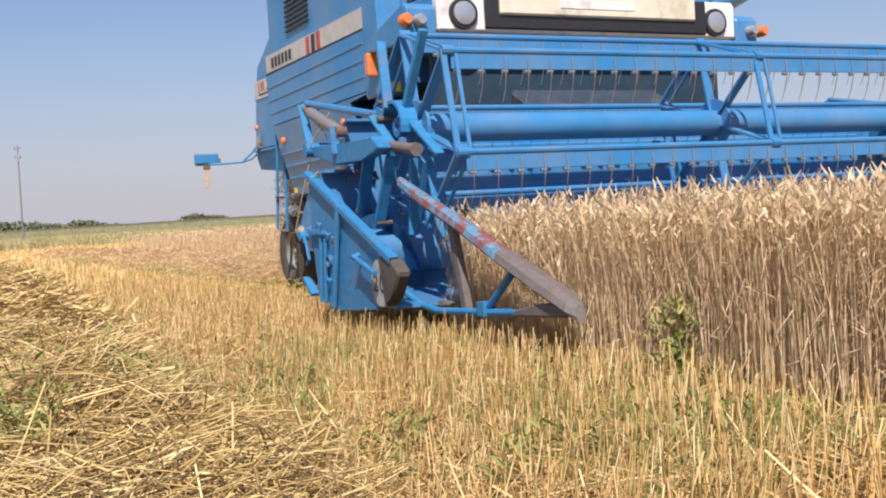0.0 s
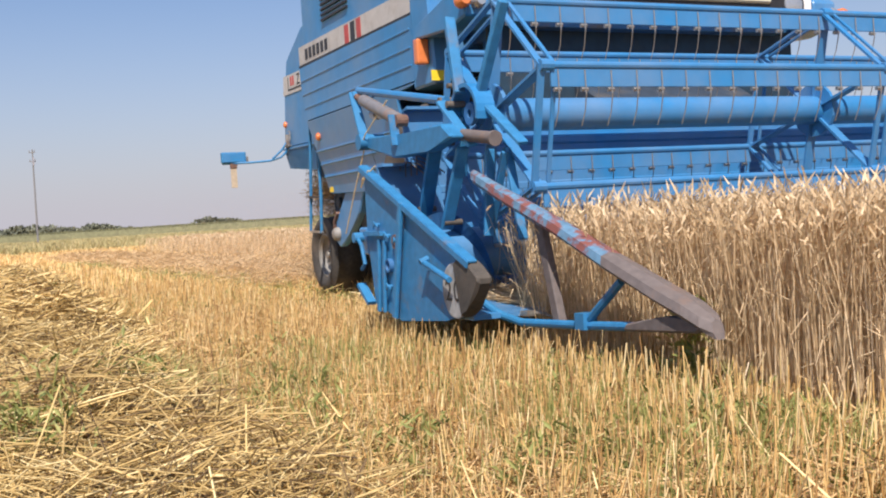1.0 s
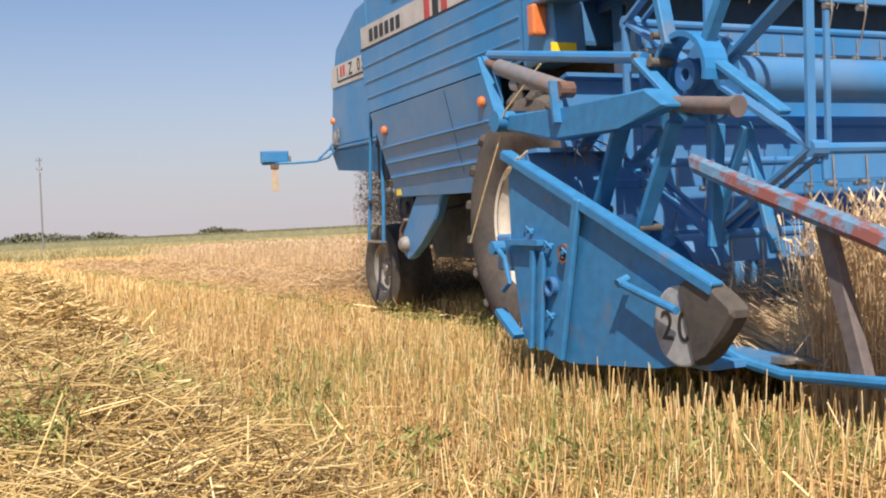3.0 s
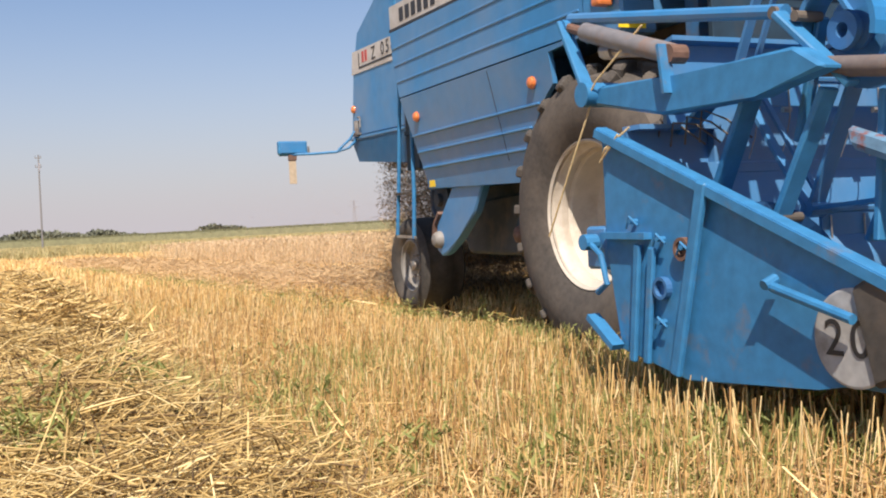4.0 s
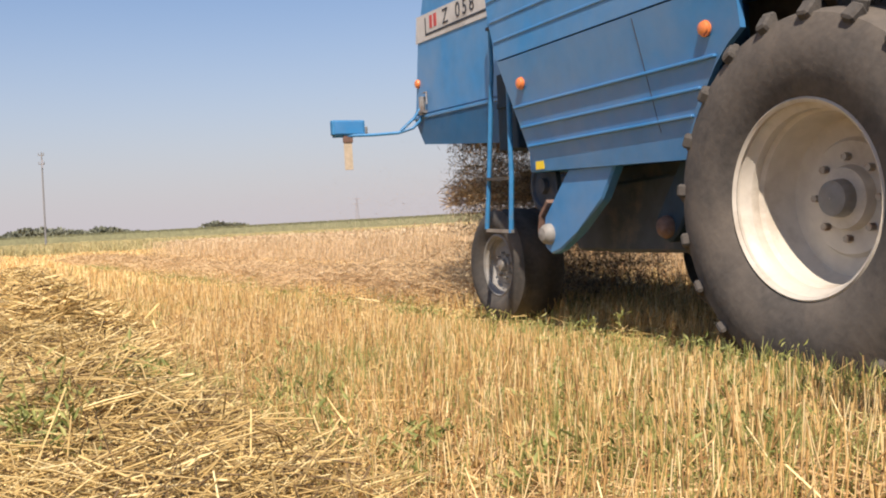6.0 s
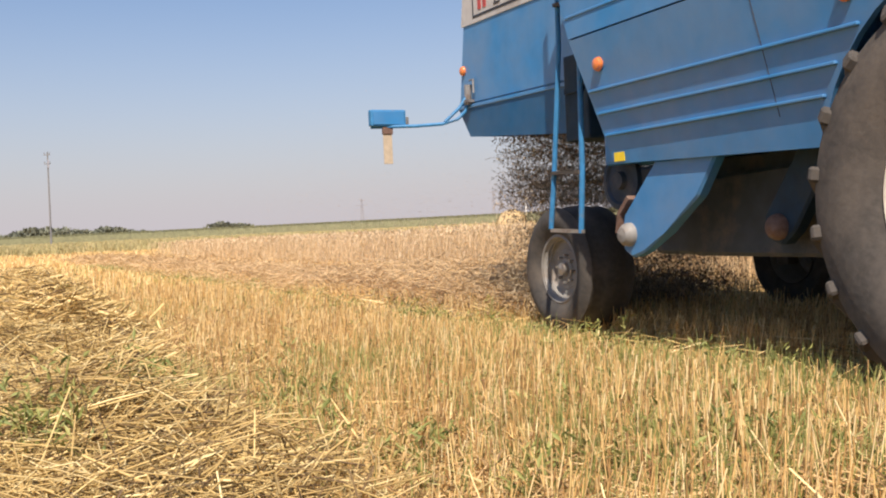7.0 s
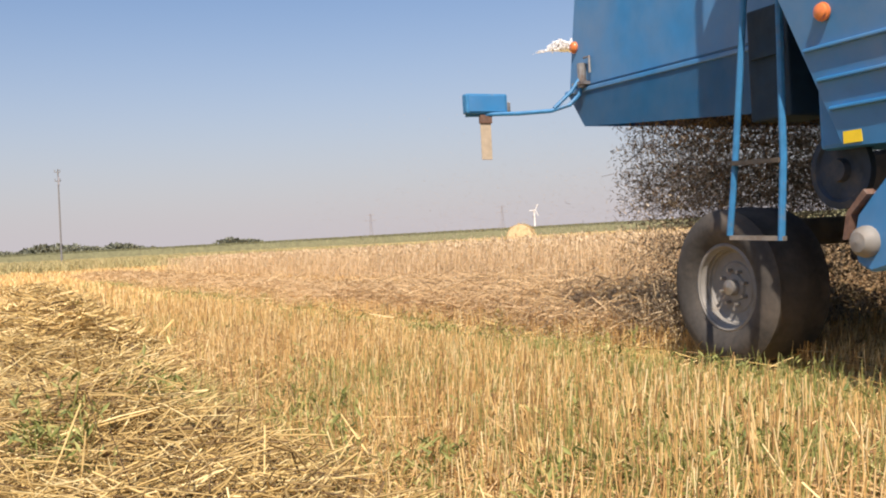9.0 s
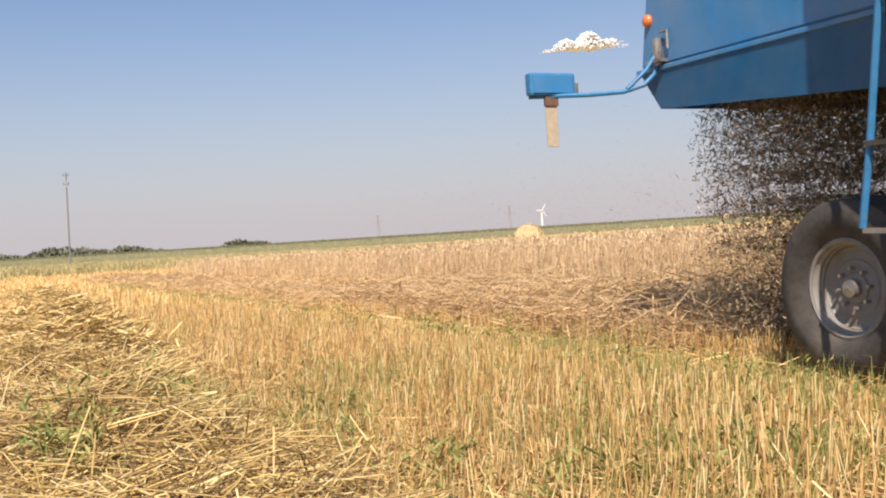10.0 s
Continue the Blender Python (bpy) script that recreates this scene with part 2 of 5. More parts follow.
    if parent:
        ob.parent = parent
        ob.location = o - ORG[parent.name]
    else:
        ob.location = o
    if label:
        ob["label"] = label
    return ob


def thing(name, base, label, category, group=""):
    ob = new(name)
    ob.location = base
    ORG[ob.name] = Vector(base)
    return tagged(ob, label, category, group)


def bx(bm, x0, x1, y0, y1, z0, z1, bevel=0.0):
    r = bmesh.ops.create_cube(bm, size=1)
    vs = r["verts"]
    for v in vs:
        v.co = Vector(((x0 + x1) / 2 + v.co.x * (x1 - x0), (y0 + y1) / 2 + v.co.y * (y1 - y0), (z0 + z1) / 2 + v.co.z * (z1 - z0)))
    if bevel:
        es = list({e for v in vs for e in v.link_edges})
        bmesh.ops.bevel(bm, geom=es, offset=bevel, segments=2, affect="EDGES", profile=0.6)
    return bm


def prism(bm, pts, x0, x1, bevel=0.0):
    """A plate with the outline pts in (y, z), from x0 to x1."""
    a = [bm.verts.new((x0, y, z)) for y, z in pts]
    b = [bm.verts.new((x1, y, z)) for y, z in pts]
    fs = [bm.faces.new(a), bm.faces.new(b[::-1])]
    k = len(pts)
    for i in range(k):
        fs.append(bm.faces.new((a[i], b[i], b[(i + 1) % k], a[(i + 1) % k])))
    if bevel:
        bmesh.ops.bevel(bm, geom=list({e for f in fs for e in f.edges}), offset=bevel, segments=1, affect="EDGES")
    return bm


def beam(bm, p, q, w, h, bevel=0.0, up=(0, 0, 1)):
    """A square bar from p to q, w wide and h high."""
    p, q = Vector(p), Vector(q)
    d = (q - p).normalized()
    side = d.cross(Vector(up))
    if side.length < 1e-4:
        side = Vector((1, 0, 0))
    side.normalize()
    top = side.cross(d)
    vs = [[bm.verts.new(c + side * w / 2 * i + top * h / 2 * j) for i, j in ((-1, -1), (1, -1), (1, 1), (-1, 1))] for c in (p, q)]
    fs = [bm.faces.new(vs[0][::-1]), bm.faces.new(vs[1])]
    for i in range(4):
        fs.append(bm.faces.new((vs[0][i], vs[0][(i + 1) % 4], vs[1][(i + 1) % 4], vs[1][i])))
    if bevel:
        bmesh.ops.bevel(bm, geom=list({e for f in fs for e in f.edges}), offset=bevel, segments=1, affect="EDGES")
    return bm


def tube(bm, pts, r, seg=10, cap=True):
    pts = [Vector(p) for p in pts]
    rs = r if isinstance(r, (list, tuple)) else [r] * len(pts)
    rings = []
    ref = None
    for i, p in enumerate(pts):
        d = (pts[min(i + 1, len(pts) - 1)] - pts[max(i - 1, 0)])
        if d.length < 1e-6:
            d = (pts[-1] - pts[0])
        d.normalize()
        if ref is None:
            ref = d.cross(Vector((0, 0, 1)))
            if ref.length < 1e-3:
                ref = d.cross(Vector((1, 0, 0)))
        ref = (ref - d * ref.dot(d)).normalized()
        o = d.cross(ref)
        rings.append([bm.verts.new(p + (ref * math.cos(a) + o * math.sin(a)) * rs[i]) for a in [2 * math.pi * k / seg for k in range(seg)]])
    for a, b in zip(rings, rings[1:]):
        for k in range(seg):
            bm.faces.new((a[k], a[(k + 1) % seg], b[(k + 1) % seg], b[k]))
    if cap:
        bm.faces.new(rings[0][::-1])
        bm.faces.new(rings[-1])
    return bm


def lathe(bm, c, profile, seg=40, closed=False):
    """Turns profile (x, radius) about the x-axis through c."""
    c = Vector(c)
    rings = [[bm.verts.new(c + Vector((x, r * math.cos(a), r * math.sin(a)))) for a in [2 * math.pi * k / seg for k in range(seg)]]
             for x, r in profile]
    pairs = list(zip(rings, rings[1:])) + ([(rings[-1], rings[0])] if closed else [])
    for a, b in pairs:
        for k in range(seg):
            bm.faces.new((a[k], a[(k + 1) % seg], b[(k + 1) % seg], b[k]))
    return bm


def B():
    return bmesh.new()


def sticks(name, p, q, r0, r1, mat, mid=None, label="", category="", kind="stuff", origin=(0, 0, 0), flat=False):
    """Many straws from p to q, bent through mid where given, as one mesh: three-sided, or flat blades."""
    p, q = np.asarray(p, float), np.asarray(q, float)
    k = len(p)
    if k == 0:
        return None
    o = np.asarray(origin, float)
    levels = [p, q] if mid is None else [p, np.asarray(mid, float), q]
    rads = [r0, r1] if mid is None else [r0, (np.asarray(r0) + r1) / 2, r1]
    d = q - p
    d /= np.linalg.norm(d, axis=1)[:, None] + 1e-9
    ref = np.where(np.abs(d[:, 2:3]) > 0.8, [[1.0, 0, 0]], [[0, 0, 1.0]])
    s = np.cross(d, ref)
    s /= np.linalg.norm(s, axis=1)[:, None] + 1e-9
    u = np.cross(d, s)
    ang = np.random.default_rng(k).random(k) * 6.283
    sides = 2 if flat else 3
    vs = []
    for c, r in zip(levels, rads):
        for j in range(sides):
            a = ang + j * 2 * math.pi / sides
            vs.append(c - o + (s * np.cos(a)[:, None] + u * np.sin(a)[:, None]) * np.broadcast_to(r, (k,))[:, None])
    L = len(levels)
    v = np.stack(vs, 1).reshape(-1, 3)
    quads = []
    for i in range(L - 1):
        for j in range(1 if flat else 3):
            quads.append([sides * i + j, sides * i + (j + 1) % sides, sides * (i + 1) + (j + 1) % sides, sides * (i + 1) + j])
    f = (np.arange(k)[:, None, None] * (sides * L) + np.array(quads)[None]).reshape(-1, 4)
    return raw(name, v, f, mat, label, category, kind, origin)


def raw(name, v, f, mat, label="", category="", kind="stuff", origin=(0, 0, 0)):
    me = bpy.data.meshes.new(name)
    n = f.shape[1]
    me.vertices.add(len(v))
    me.vertices.foreach_set("co", np.ascontiguousarray(v, dtype=np.float32).ravel())
    me.loops.add(f.size)
    me.loops.foreach_set("vertex_index", np.ascontiguousarray(f, dtype=np.int32).ravel())
    me.polygons.add(len(f))
    me.polygons.foreach_set("loop_start", np.arange(0, f.size, n, dtype=np.int32))
    me.update(calc_edges=True)
    me.validate()
    me.materials.append(mat)
    ob = new(name, me)
    ob.location = origin
    return tagged(ob, label, category, "", kind)


def leaves(name, c, n_dir, length, width, mat, label="", category="", kind="stuff", origin=(0, 0, 0)):
    """Many pointed leaves from c along n_dir, each folded along its middle."""
    c, d = np.asarray(c, float) - np.asarray(origin, float), np.asarray(n_dir, float)
    k = len(c)
    d = d / (np.linalg.norm(d, axis=1)[:, None] + 1e-9)
    rnd = np.random.randn(k, 3)
    s = np.cross(d, rnd)
    s /= np.linalg.norm(s, axis=1)[:, None] + 1e-9
    n = np.cross(d, s)
    length, width = np.broadcast_to(length, (k,))[:, None], np.broadcast_to(width, (k,))[:, None]
    base, tip = c, c + d * length - n * length * 0.15
    m = c + d * length * 0.5
    lft, rgt = m + s * width / 2 + n * width * 0.2, m - s * width / 2 + n * width * 0.2
    v = np.stack([base, lft, tip, rgt], 1).reshape(-1, 3)
    i = np.arange(k)[:, None] * 4
    f = np.concatenate([i + [0, 1, 2], i + [0, 2, 3]])
    return raw(name, v, f, mat, label, category, kind, origin)
# ---- ground and distance ----
def land(x, y):
    """Height of the ground: a level field that rises gently beyond its far edge."""
    d = np.hypot(x, y)
    rise = np.clip((d - 70) / 330, 0, 1)
    return 3.1 * rise * rise * (3 - 2 * rise) * (0.72 + 0.28 * np.clip(np.asarray(x) / 150, 0, 1)) * np.clip(np.asarray(y) / 60, 0, 1)


def build_ground():
    rad = [0.0, 3, 6, 9, 12, 16, 20, 26, 34, 45, 60, 70, 85, 100, 120, 145, 175, 210, 250, 300, 350, 400, 600, 1000, 1800, 3500]
    seg = 96
    v, f = [(0, 0, 0)], []
    for r in rad[1:]:
        for k in range(seg):
            a = 2 * math.pi * k / seg
            x, y = r * math.cos(a), r * math.sin(a)
            bumpy = 0.012 * noise.noise(Vector((x * 0.9, y * 0.5, 0))) if r < 60 else 0
            v.append((x, y, float(land(x, y)) + bumpy))
    for k in range(seg):
        f.append((0, 1 + k, 1 + (k + 1) % seg))
    for i in range(len(rad) - 2):
        for k in range(seg):
            a, b = 1 + i * seg + k, 1 + i * seg + (k + 1) % seg
            f.append((a, a + seg, b + seg, b))
    me = bpy.data.meshes.new("ground")
    me.from_pydata(v, [], f)
    me.materials.append(SOIL)
    me.shade_smooth()
    tagged(new("ground", me), "harvested field soil covered with chaff and straw bits", "ground", kind="structure")


build_ground()


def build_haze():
    # added glowing cylinder, painted as the hazy lower sky all round, far behind everything
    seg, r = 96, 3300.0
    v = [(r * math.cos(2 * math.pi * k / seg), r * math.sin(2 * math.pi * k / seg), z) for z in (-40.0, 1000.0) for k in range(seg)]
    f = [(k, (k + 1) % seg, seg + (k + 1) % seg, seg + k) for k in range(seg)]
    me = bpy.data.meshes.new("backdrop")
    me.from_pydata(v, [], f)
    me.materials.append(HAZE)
    ob = tagged(new("backdrop", me), "added glowing band painted as pale haze low over the horizon", "sky", kind="structure")
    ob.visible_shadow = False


build_haze()
rng = np.random.default_rng(5)


def wedge(count, r0, r1, a0=-4.0, a1=52.0, power=1.0):
    """Places spread over the part of the field before the camera; azimuth from +y."""
    u = rng.random(count)
    r = r0 + (r1 - r0) * u ** power
    a = np.radians(a0 + (a1 - a0) * rng.random(count))
    return r * np.sin(a), r * np.cos(a)


def straw_height(x):
    """Cut height of the stubble: low near the old swath, taller along the last cut, crushed in the wheel tracks."""
    h = 0.128 + 0.10 * np.clip((x - 0.9) / 0.8, 0, 1) - 0.075 * np.clip((x - 2.05) / 0.5, 0, 1)
    track = ((x > 2.76) & (x < 3.42)) | ((x > 5.36) & (x < 5.92))
    return np.where(track, 0.045, h)


def build_stubble():
    label = "short golden cereal stubble standing in drilled rows"
    for near, rings in ((True, ((1.3, 4, 1150), (4, 7, 860), (7, 12, 430))), (False, ((12, 22, 150), (22, 45, 40), (45, 85, 10)))):
        xs, ys = [], []
        for r0, r1, dens in rings:
            k = int(math.radians(56) / 2 * (r1 * r1 - r0 * r0) * dens)
            r = np.sqrt(r0 * r0 + (r1 * r1 - r0 * r0) * rng.random(k))
            a = np.radians(-4 + 56 * rng.random(k))
            xs.append(r * np.sin(a))
            ys.append(r * np.cos(a))
        x, y = np.concatenate(xs), np.concatenate(ys)
        # drilled rows along y, 0.125 m apart
        x = np.round(x / 0.125) * 0.125 + rng.normal(0, 0.03, len(x))
        x = x + 0.02 * np.sin(y * 0.7)
        keep = (x < 6.45) | (y > 46) | (y > 4.5 + (x - 6.45) * 200)
        keep &= ~((np.abs(x - 0.15 - 0.045 * y) < 0.6) & (y < 12) & (rng.random(len(x)) < 0.7))
        # bare, thin and lush places
        lush = np.sin(x * 2.1 + 1.3 * np.sin(y * 0.6)) * np.sin(y * 0.9 + 1.7 * np.sin(x * 1.4))
        keep &= rng.random(len(x)) < 0.78 + 0.3 * lush
        x, y = x[keep], y[keep]
        k = len(x)
        d = np.hypot(x, y)
        h = np.clip(rng.normal(0.95, 0.17, k), 0.35, 1.3) * straw_height(x)
        wild = rng.random(k) < 0.16
        lean = rng.normal(0, 1, (k, 2)) * np.where(wild, 0.075, 0.026)[:, None] + [0.012, -0.006]
        p = np.stack([x, y, land(x, y) - 0.01], 1)
        q = p + np.stack([lean[:, 0], lean[:, 1], h], 1)
        r = np.clip(rng.normal(0.0021, 0.0006, k), 0.0010, 0.0036) * np.clip(d / 6.5, 1, 7)
        sticks("stubble", p, q, r, r * 0.85, STUBBLE_M, label=label, category="stubble", flat=not near)
    # the same stubble beside and behind, thinner
    k = 60000
    rr, a = 20 * np.sqrt(rng.random(k)), np.radians(52 + 304 * rng.random(k))
    x, y = rr * np.sin(a), rr * np.cos(a)
    x = np.round(x / 0.125) * 0.125 + rng.normal(0, 0.022, k)
    ok = (x < 1.9) & (rr > 0.5)
    x, y = x[ok], y[ok]
    k = len(x)
    p = np.stack([x, y, np.full(k, -0.01)], 1)
    q = p + np.stack([rng.normal(0, 0.036, k), rng.normal(0, 0.036, k), np.clip(rng.normal(0.14, 0.035, k), 0.05, 0.28)], 1)
    sticks("stubble", p, q, 0.006, 0.005, STUBBLE_M, label=label, category="stubble", flat=True)
    # a deep bed of short broken straw and leaf bits between the rows
    n = 46000
    x, y = rng.uniform(0.7, 2.9, n), 1.5 + 6.5 * rng.random(n) ** 1.3
    d = np.hypot(x, y)
    a, tl, ln = rng.random(n) * 6.283, rng.normal(0, 0.4, n), rng.uniform(0.02, 0.10, n)
    deep = straw_height(x) * 0.62
    c = np.stack([x, y, 0.008 + deep * rng.random(n) ** 0.8], 1)
    dv = np.stack([np.cos(a) * np.cos(tl), np.sin(a) * np.cos(tl), np.sin(tl)], 1) * ln[:, None]
    q = c + dv
    q[:, 2] = np.maximum(q[:, 2], 0.004)
    r = rng.uniform(0.0012, 0.0034, n) * np.clip(d / 5, 0.8, 2)
    sticks("straw_litter", c, q, r, r * 0.6, LITTER_M, label="brown broken straw and leaf litter between the rows", category="straw", flat=True)
    # the same litter beside and behind
    n = 30000
    x, y = rng.uniform(-9, 2.0, n), rng.uniform(-10, 9, n)
    ok = (y < 1.5) | (x < 0)
    x, y = x[ok], y[ok]
    n = len(x)
    a, ln = rng.random(n) * 6.283, rng.uniform(0.05, 0.2, n)
    p = np.stack([x, y, rng.uniform(0.005, 0.09, n)], 1)
    q = p + np.stack([np.cos(a) * ln, np.sin(a) * ln, rng.normal(0, 0.015, n)], 1)
    q[:, 2] = np.maximum(q[:, 2], 0.004)
    sticks("straw_litter", p, q, 0.006, 0.004, LITTER_M, label="brown broken straw and leaf litter between the rows", category="straw", flat=True)
    # broken leaf blades and flat straw
    n = 26000
    x, y = wedge(n, 1.3, 22, power=0.9)
    ok = x < 6.4
    x, y = x[ok], y[ok]
    n = len(x)
    d = np.hypot(x, y)
    a = rng.random(n) * 6.283
    ln = rng.uniform(0.04, 0.22, n)
    z = rng.uniform(0.005, 0.10, n)
    p = np.stack([x, y, z], 1)
    q = p + np.stack([np.cos(a) * ln, np.sin(a) * ln, rng.normal(0, 0.25, n) * ln], 1)
    q[:, 2] = np.maximum(q[:, 2], 0.004)
    r = np.clip(rng.normal(0.0021, 0.0006, n), 0.001, 0.004) * np.clip(d / 6.5, 1, 4)
    sticks("fallen_straw", p, q, r, r * 0.7, STRAW_M, label="loose broken straw lying among the stubble", category="straw", flat=True)


build_stubble()


MOUNDS = ((0.36, 3.05, 0.22, 0.34), (-0.10, 3.9, 0.22, 0.5), (0.12, 5.4, 0.20, 0.45), (0.50, 7.2, 0.32, 0.30), (0.05, 8.0, 0.24, 0.5),
          (0.05, 2.2, 0.12, 0.35), (0.5, 10.5, 0.26, 0.5), (0.7, 14.5, 0.24, 0.6))


def heap_height(x, y):
    """The old straw swath that runs along y beside the camera: a low bed with mounds on it."""
    c = 0.10 + 0.07 * np.sin(y * 0.8 + 0.6) + 0.045 * y
    w = 0.62 + 0.08 * np.sin(y * 1.1)
    h = 0.13 * np.exp(-((x - c) / w) ** 4) * (0.75 + 0.3 * np.sin(y * 2.3 + x * 2.2 + 1.0) + 0.25 * np.sin(y * 4.7 - x * 5.0))
    for mx, my, mh, mr in MOUNDS:
        h = h + mh * np.exp(-((x - mx) ** 2 + (y - my) ** 2 * 0.7) / (mr * mr))
    return np.maximum(h, 0) * np.clip((y - 0.6) / 1.6, 0.3, 1)


def build_swath():
    label = "loose swath of tangled dry straw lying on the stubble"
    for near, n in ((True, 19000), (False, 22000)):
        y = 1.2 + 5.8 * rng.random(n) ** 1.25 if near else 7.0 + 26 * rng.random(n) ** 1.8
        x = 0.10 + 0.045 * np.minimum(y, 16) + rng.normal(0, 0.44, n)
        d = np.hypot(x, y)
        top = heap_height(x, y)
        z = top * rng.random(n) ** 0.45 + 0.012 + 0.05 * rng.random(n) ** 3
        a = rng.normal(0.5, 1.0, n) + np.where(rng.random(n) < 0.5, 0, math.pi)
        ln = rng.uniform(0.06, 0.34, n) + 0.22 * (rng.random(n) < 0.06)
        tilt = rng.normal(0, 0.30, n)
        dirv = np.stack([np.cos(a) * np.cos(tilt), np.sin(a) * np.cos(tilt), np.sin(tilt)], 1)
        c = np.stack([x, y, z], 1)
        p, q = c - dirv * ln[:, None] / 2, c + dirv * ln[:, None] / 2
        p[:, 2], q[:, 2] = np.maximum(p[:, 2], 0.004), np.maximum(q[:, 2], 0.004)
        m = (p + q) / 2 + rng.normal(0, 0.016, (n, 3))
        m[:, 2] = np.maximum(m[:, 2], 0.004)
        r = np.clip(rng.normal(0.0025, 0.0009, n), 0.0011, 0.0046) * np.clip(d / 4.5, 0.85, 3)
        sticks("straw_swath", p, q, r, r * 0.8, STRAW_M, mid=m, label=label, category="straw", flat=not near)
    # the same swath behind
    n = 9000
    x, y = 0.10 + rng.normal(0, 0.44, n), rng.uniform(-10, 1.2, n)
    a, ln = rng.random(n) * 6.283, rng.uniform(0.08, 0.36, n)
    p = np.stack([x, y, rng.uniform(0.01, 0.12, n)], 1)
    q = p + np.stack([np.cos(a) * ln, np.sin(a) * ln, rng.normal(0, 0.02, n)], 1)
    q[:, 2] = np.maximum(q[:, 2], 0.004)
    sticks("straw_swath", p, q, 0.005, 0.004, STRAW_M, label=label, category="straw", flat=True)
    # dead weed stems that stick out of it
    n = 46
    x, y = rng.normal(0.2, 0.3, n), rng.uniform(2.2, 6.5, n)
    z = heap_height(x, y) * 0.5
    p = np.stack([x, y, z], 1)
    q = p + np.stack([rng.normal(0, 0.05, n), rng.normal(0, 0.05, n), rng.uniform(0.12, 0.27, n)], 1)
    m = (p + q) / 2 + rng.normal(0, 0.012, (n, 3))
    sticks("dead_weed_stems", p, q, 0.0018, 0.001, DEAD_M, mid=m, label="thin brown dead weed stems standing in the straw", category="weeds")


build_swath()


def build_weeds():
    spots = [(rng.uniform(0.9, 3.2), rng.uniform(1.8, 9.0)) for _ in range(60)]
    spots += [(rng.uniform(0.3, 7), rng.uniform(6, 22)) for _ in range(110)]
    spots += [(2.35 + rng.normal(0, 0.35), rng.uniform(3.6, 10)) for _ in range(110)]
    tall = len(spots)
    spots += [(2.70 + rng.normal(0, 0.06), rng.uniform(2.7, 6.8)) for _ in range(40)]
    tall = range(tall, len(spots))
    spots += [(0.42 + rng.normal(0, 0.07), 3.35 + rng.normal(0, 0.15)) for _ in range(14)]
    spots += [(0.12 + rng.normal(0, 0.05), 2.75 + rng.normal(0, 0.12)) for _ in range(9)]
    spots += [(1.35 + rng.normal(0, 0.12), 4.4 + rng.normal(0, 0.3)) for _ in range(12)]
    for wx, wy, wn in ((1.13, 3.76, 14), (2.11, 3.15, 24), (1.23, 2.31, 12), (1.0, 2.58, 9), (1.87, 2.31, 24), (1.31, 2.07, 12), (1.75, 2.75, 20), (2.2, 3.9, 20),
                       (1.6, 2.1, 14), (2.3, 2.6, 18), (2.0, 2.0, 16), (1.5, 3.3, 8)):
        spots += [(wx + rng.normal(0, 0.09), wy + rng.normal(0, 0.16)) for _ in range(wn)]
    c, d, ln, stems = [], [], [], []
    for j, (x, y) in enumerate(spots):
        hgt = rng.uniform(0.12, 0.21) if j in tall else rng.uniform(0.06, 0.19)
        low = float(heap_height(x, y)) * 0.8 if x < 0.9 else 0.0
        for _ in range(3):
            stems.append(((x, y, low), (x + rng.normal(0, 0.03), y + rng.normal(0, 0.03), low + hgt)))
        for _ in range(int(rng.integers(16, 40))):
            t = rng.random()
            c.append((x + rng.normal(0, 0.03), y + rng.normal(0, 0.03), low + hgt * t))
            a = rng.random() * 6.283
            d.append((math.cos(a), math.sin(a), rng.uniform(0.2, 1.5)))
            ln.append(rng.uniform(0.018, 0.05))
    ln = np.array(ln)
    leaves("field_weeds", c, d, ln, ln * 0.26, WEED_M, "low green weeds growing among the stubble", "weeds")
    sticks("weed_stems", [a for a, _ in stems], [b for _, b in stems], 0.002, 0.0012, WEED_M, label="thin green weed stems among the stubble", category="weeds", flat=True)
    # thin grass blades
    n = 8000
    cx = np.concatenate([rng.uniform(0.6, 3.0, 190), rng.uniform(1.0, 6, 160)])
    cy = np.concatenate([rng.uniform(1.6, 5.5, 190), rng.uniform(4, 16, 160)])
    i = rng.integers(0, 350, n)
    x, y = cx[i] + rng.normal(0, 0.10, n), cy[i] + rng.normal(0, 0.16, n)
    p = np.stack([x, y, np.zeros(n)], 1)
    q = p + np.stack([rng.normal(0, 0.035, n), rng.normal(0, 0.035, n), rng.uniform(0.06, 0.2, n)], 1)
    sticks("green_grass", p, q, 0.0026, 0.0006, WEED_M, label="thin green grass blades between the straw", category="grass", flat=True)
    # grass in the near stubble, in patches
    n = 11000
    x, y = rng.uniform(1.35, 2.7, n), 1.6 + 3.6 * rng.random(n) ** 1.2
    ok = np.sin(x * 5.0 + 1.1 * np.sin(y * 3.0)) * np.sin(y * 3.4 + 1.3 * np.sin(x * 4.0)) > rng.uniform(-0.5, 0.7, n)
    x, y = x[ok], y[ok]
    n = len(x)
    p = np.stack([x, y, np.zeros(n)], 1)
    q = p + np.stack([rng.normal(0, 0.05, n), rng.normal(0, 0.05, n), rng.uniform(0.08, 0.22, n)], 1)
    sticks("green_grass", p, q, 0.0027, 0.0008, WEED_M, label="thin green grass blades between the straw", category="grass", flat=True)
    # a greener strip along the cut further off
    n = 4000
    y = rng.uniform(6.5, 30, n)
    x = 2.3 + 0.4 * np.sin(y * 0.5) + rng.normal(0, 0.6, n)
    p = np.stack([x, y, np.zeros(n)], 1)
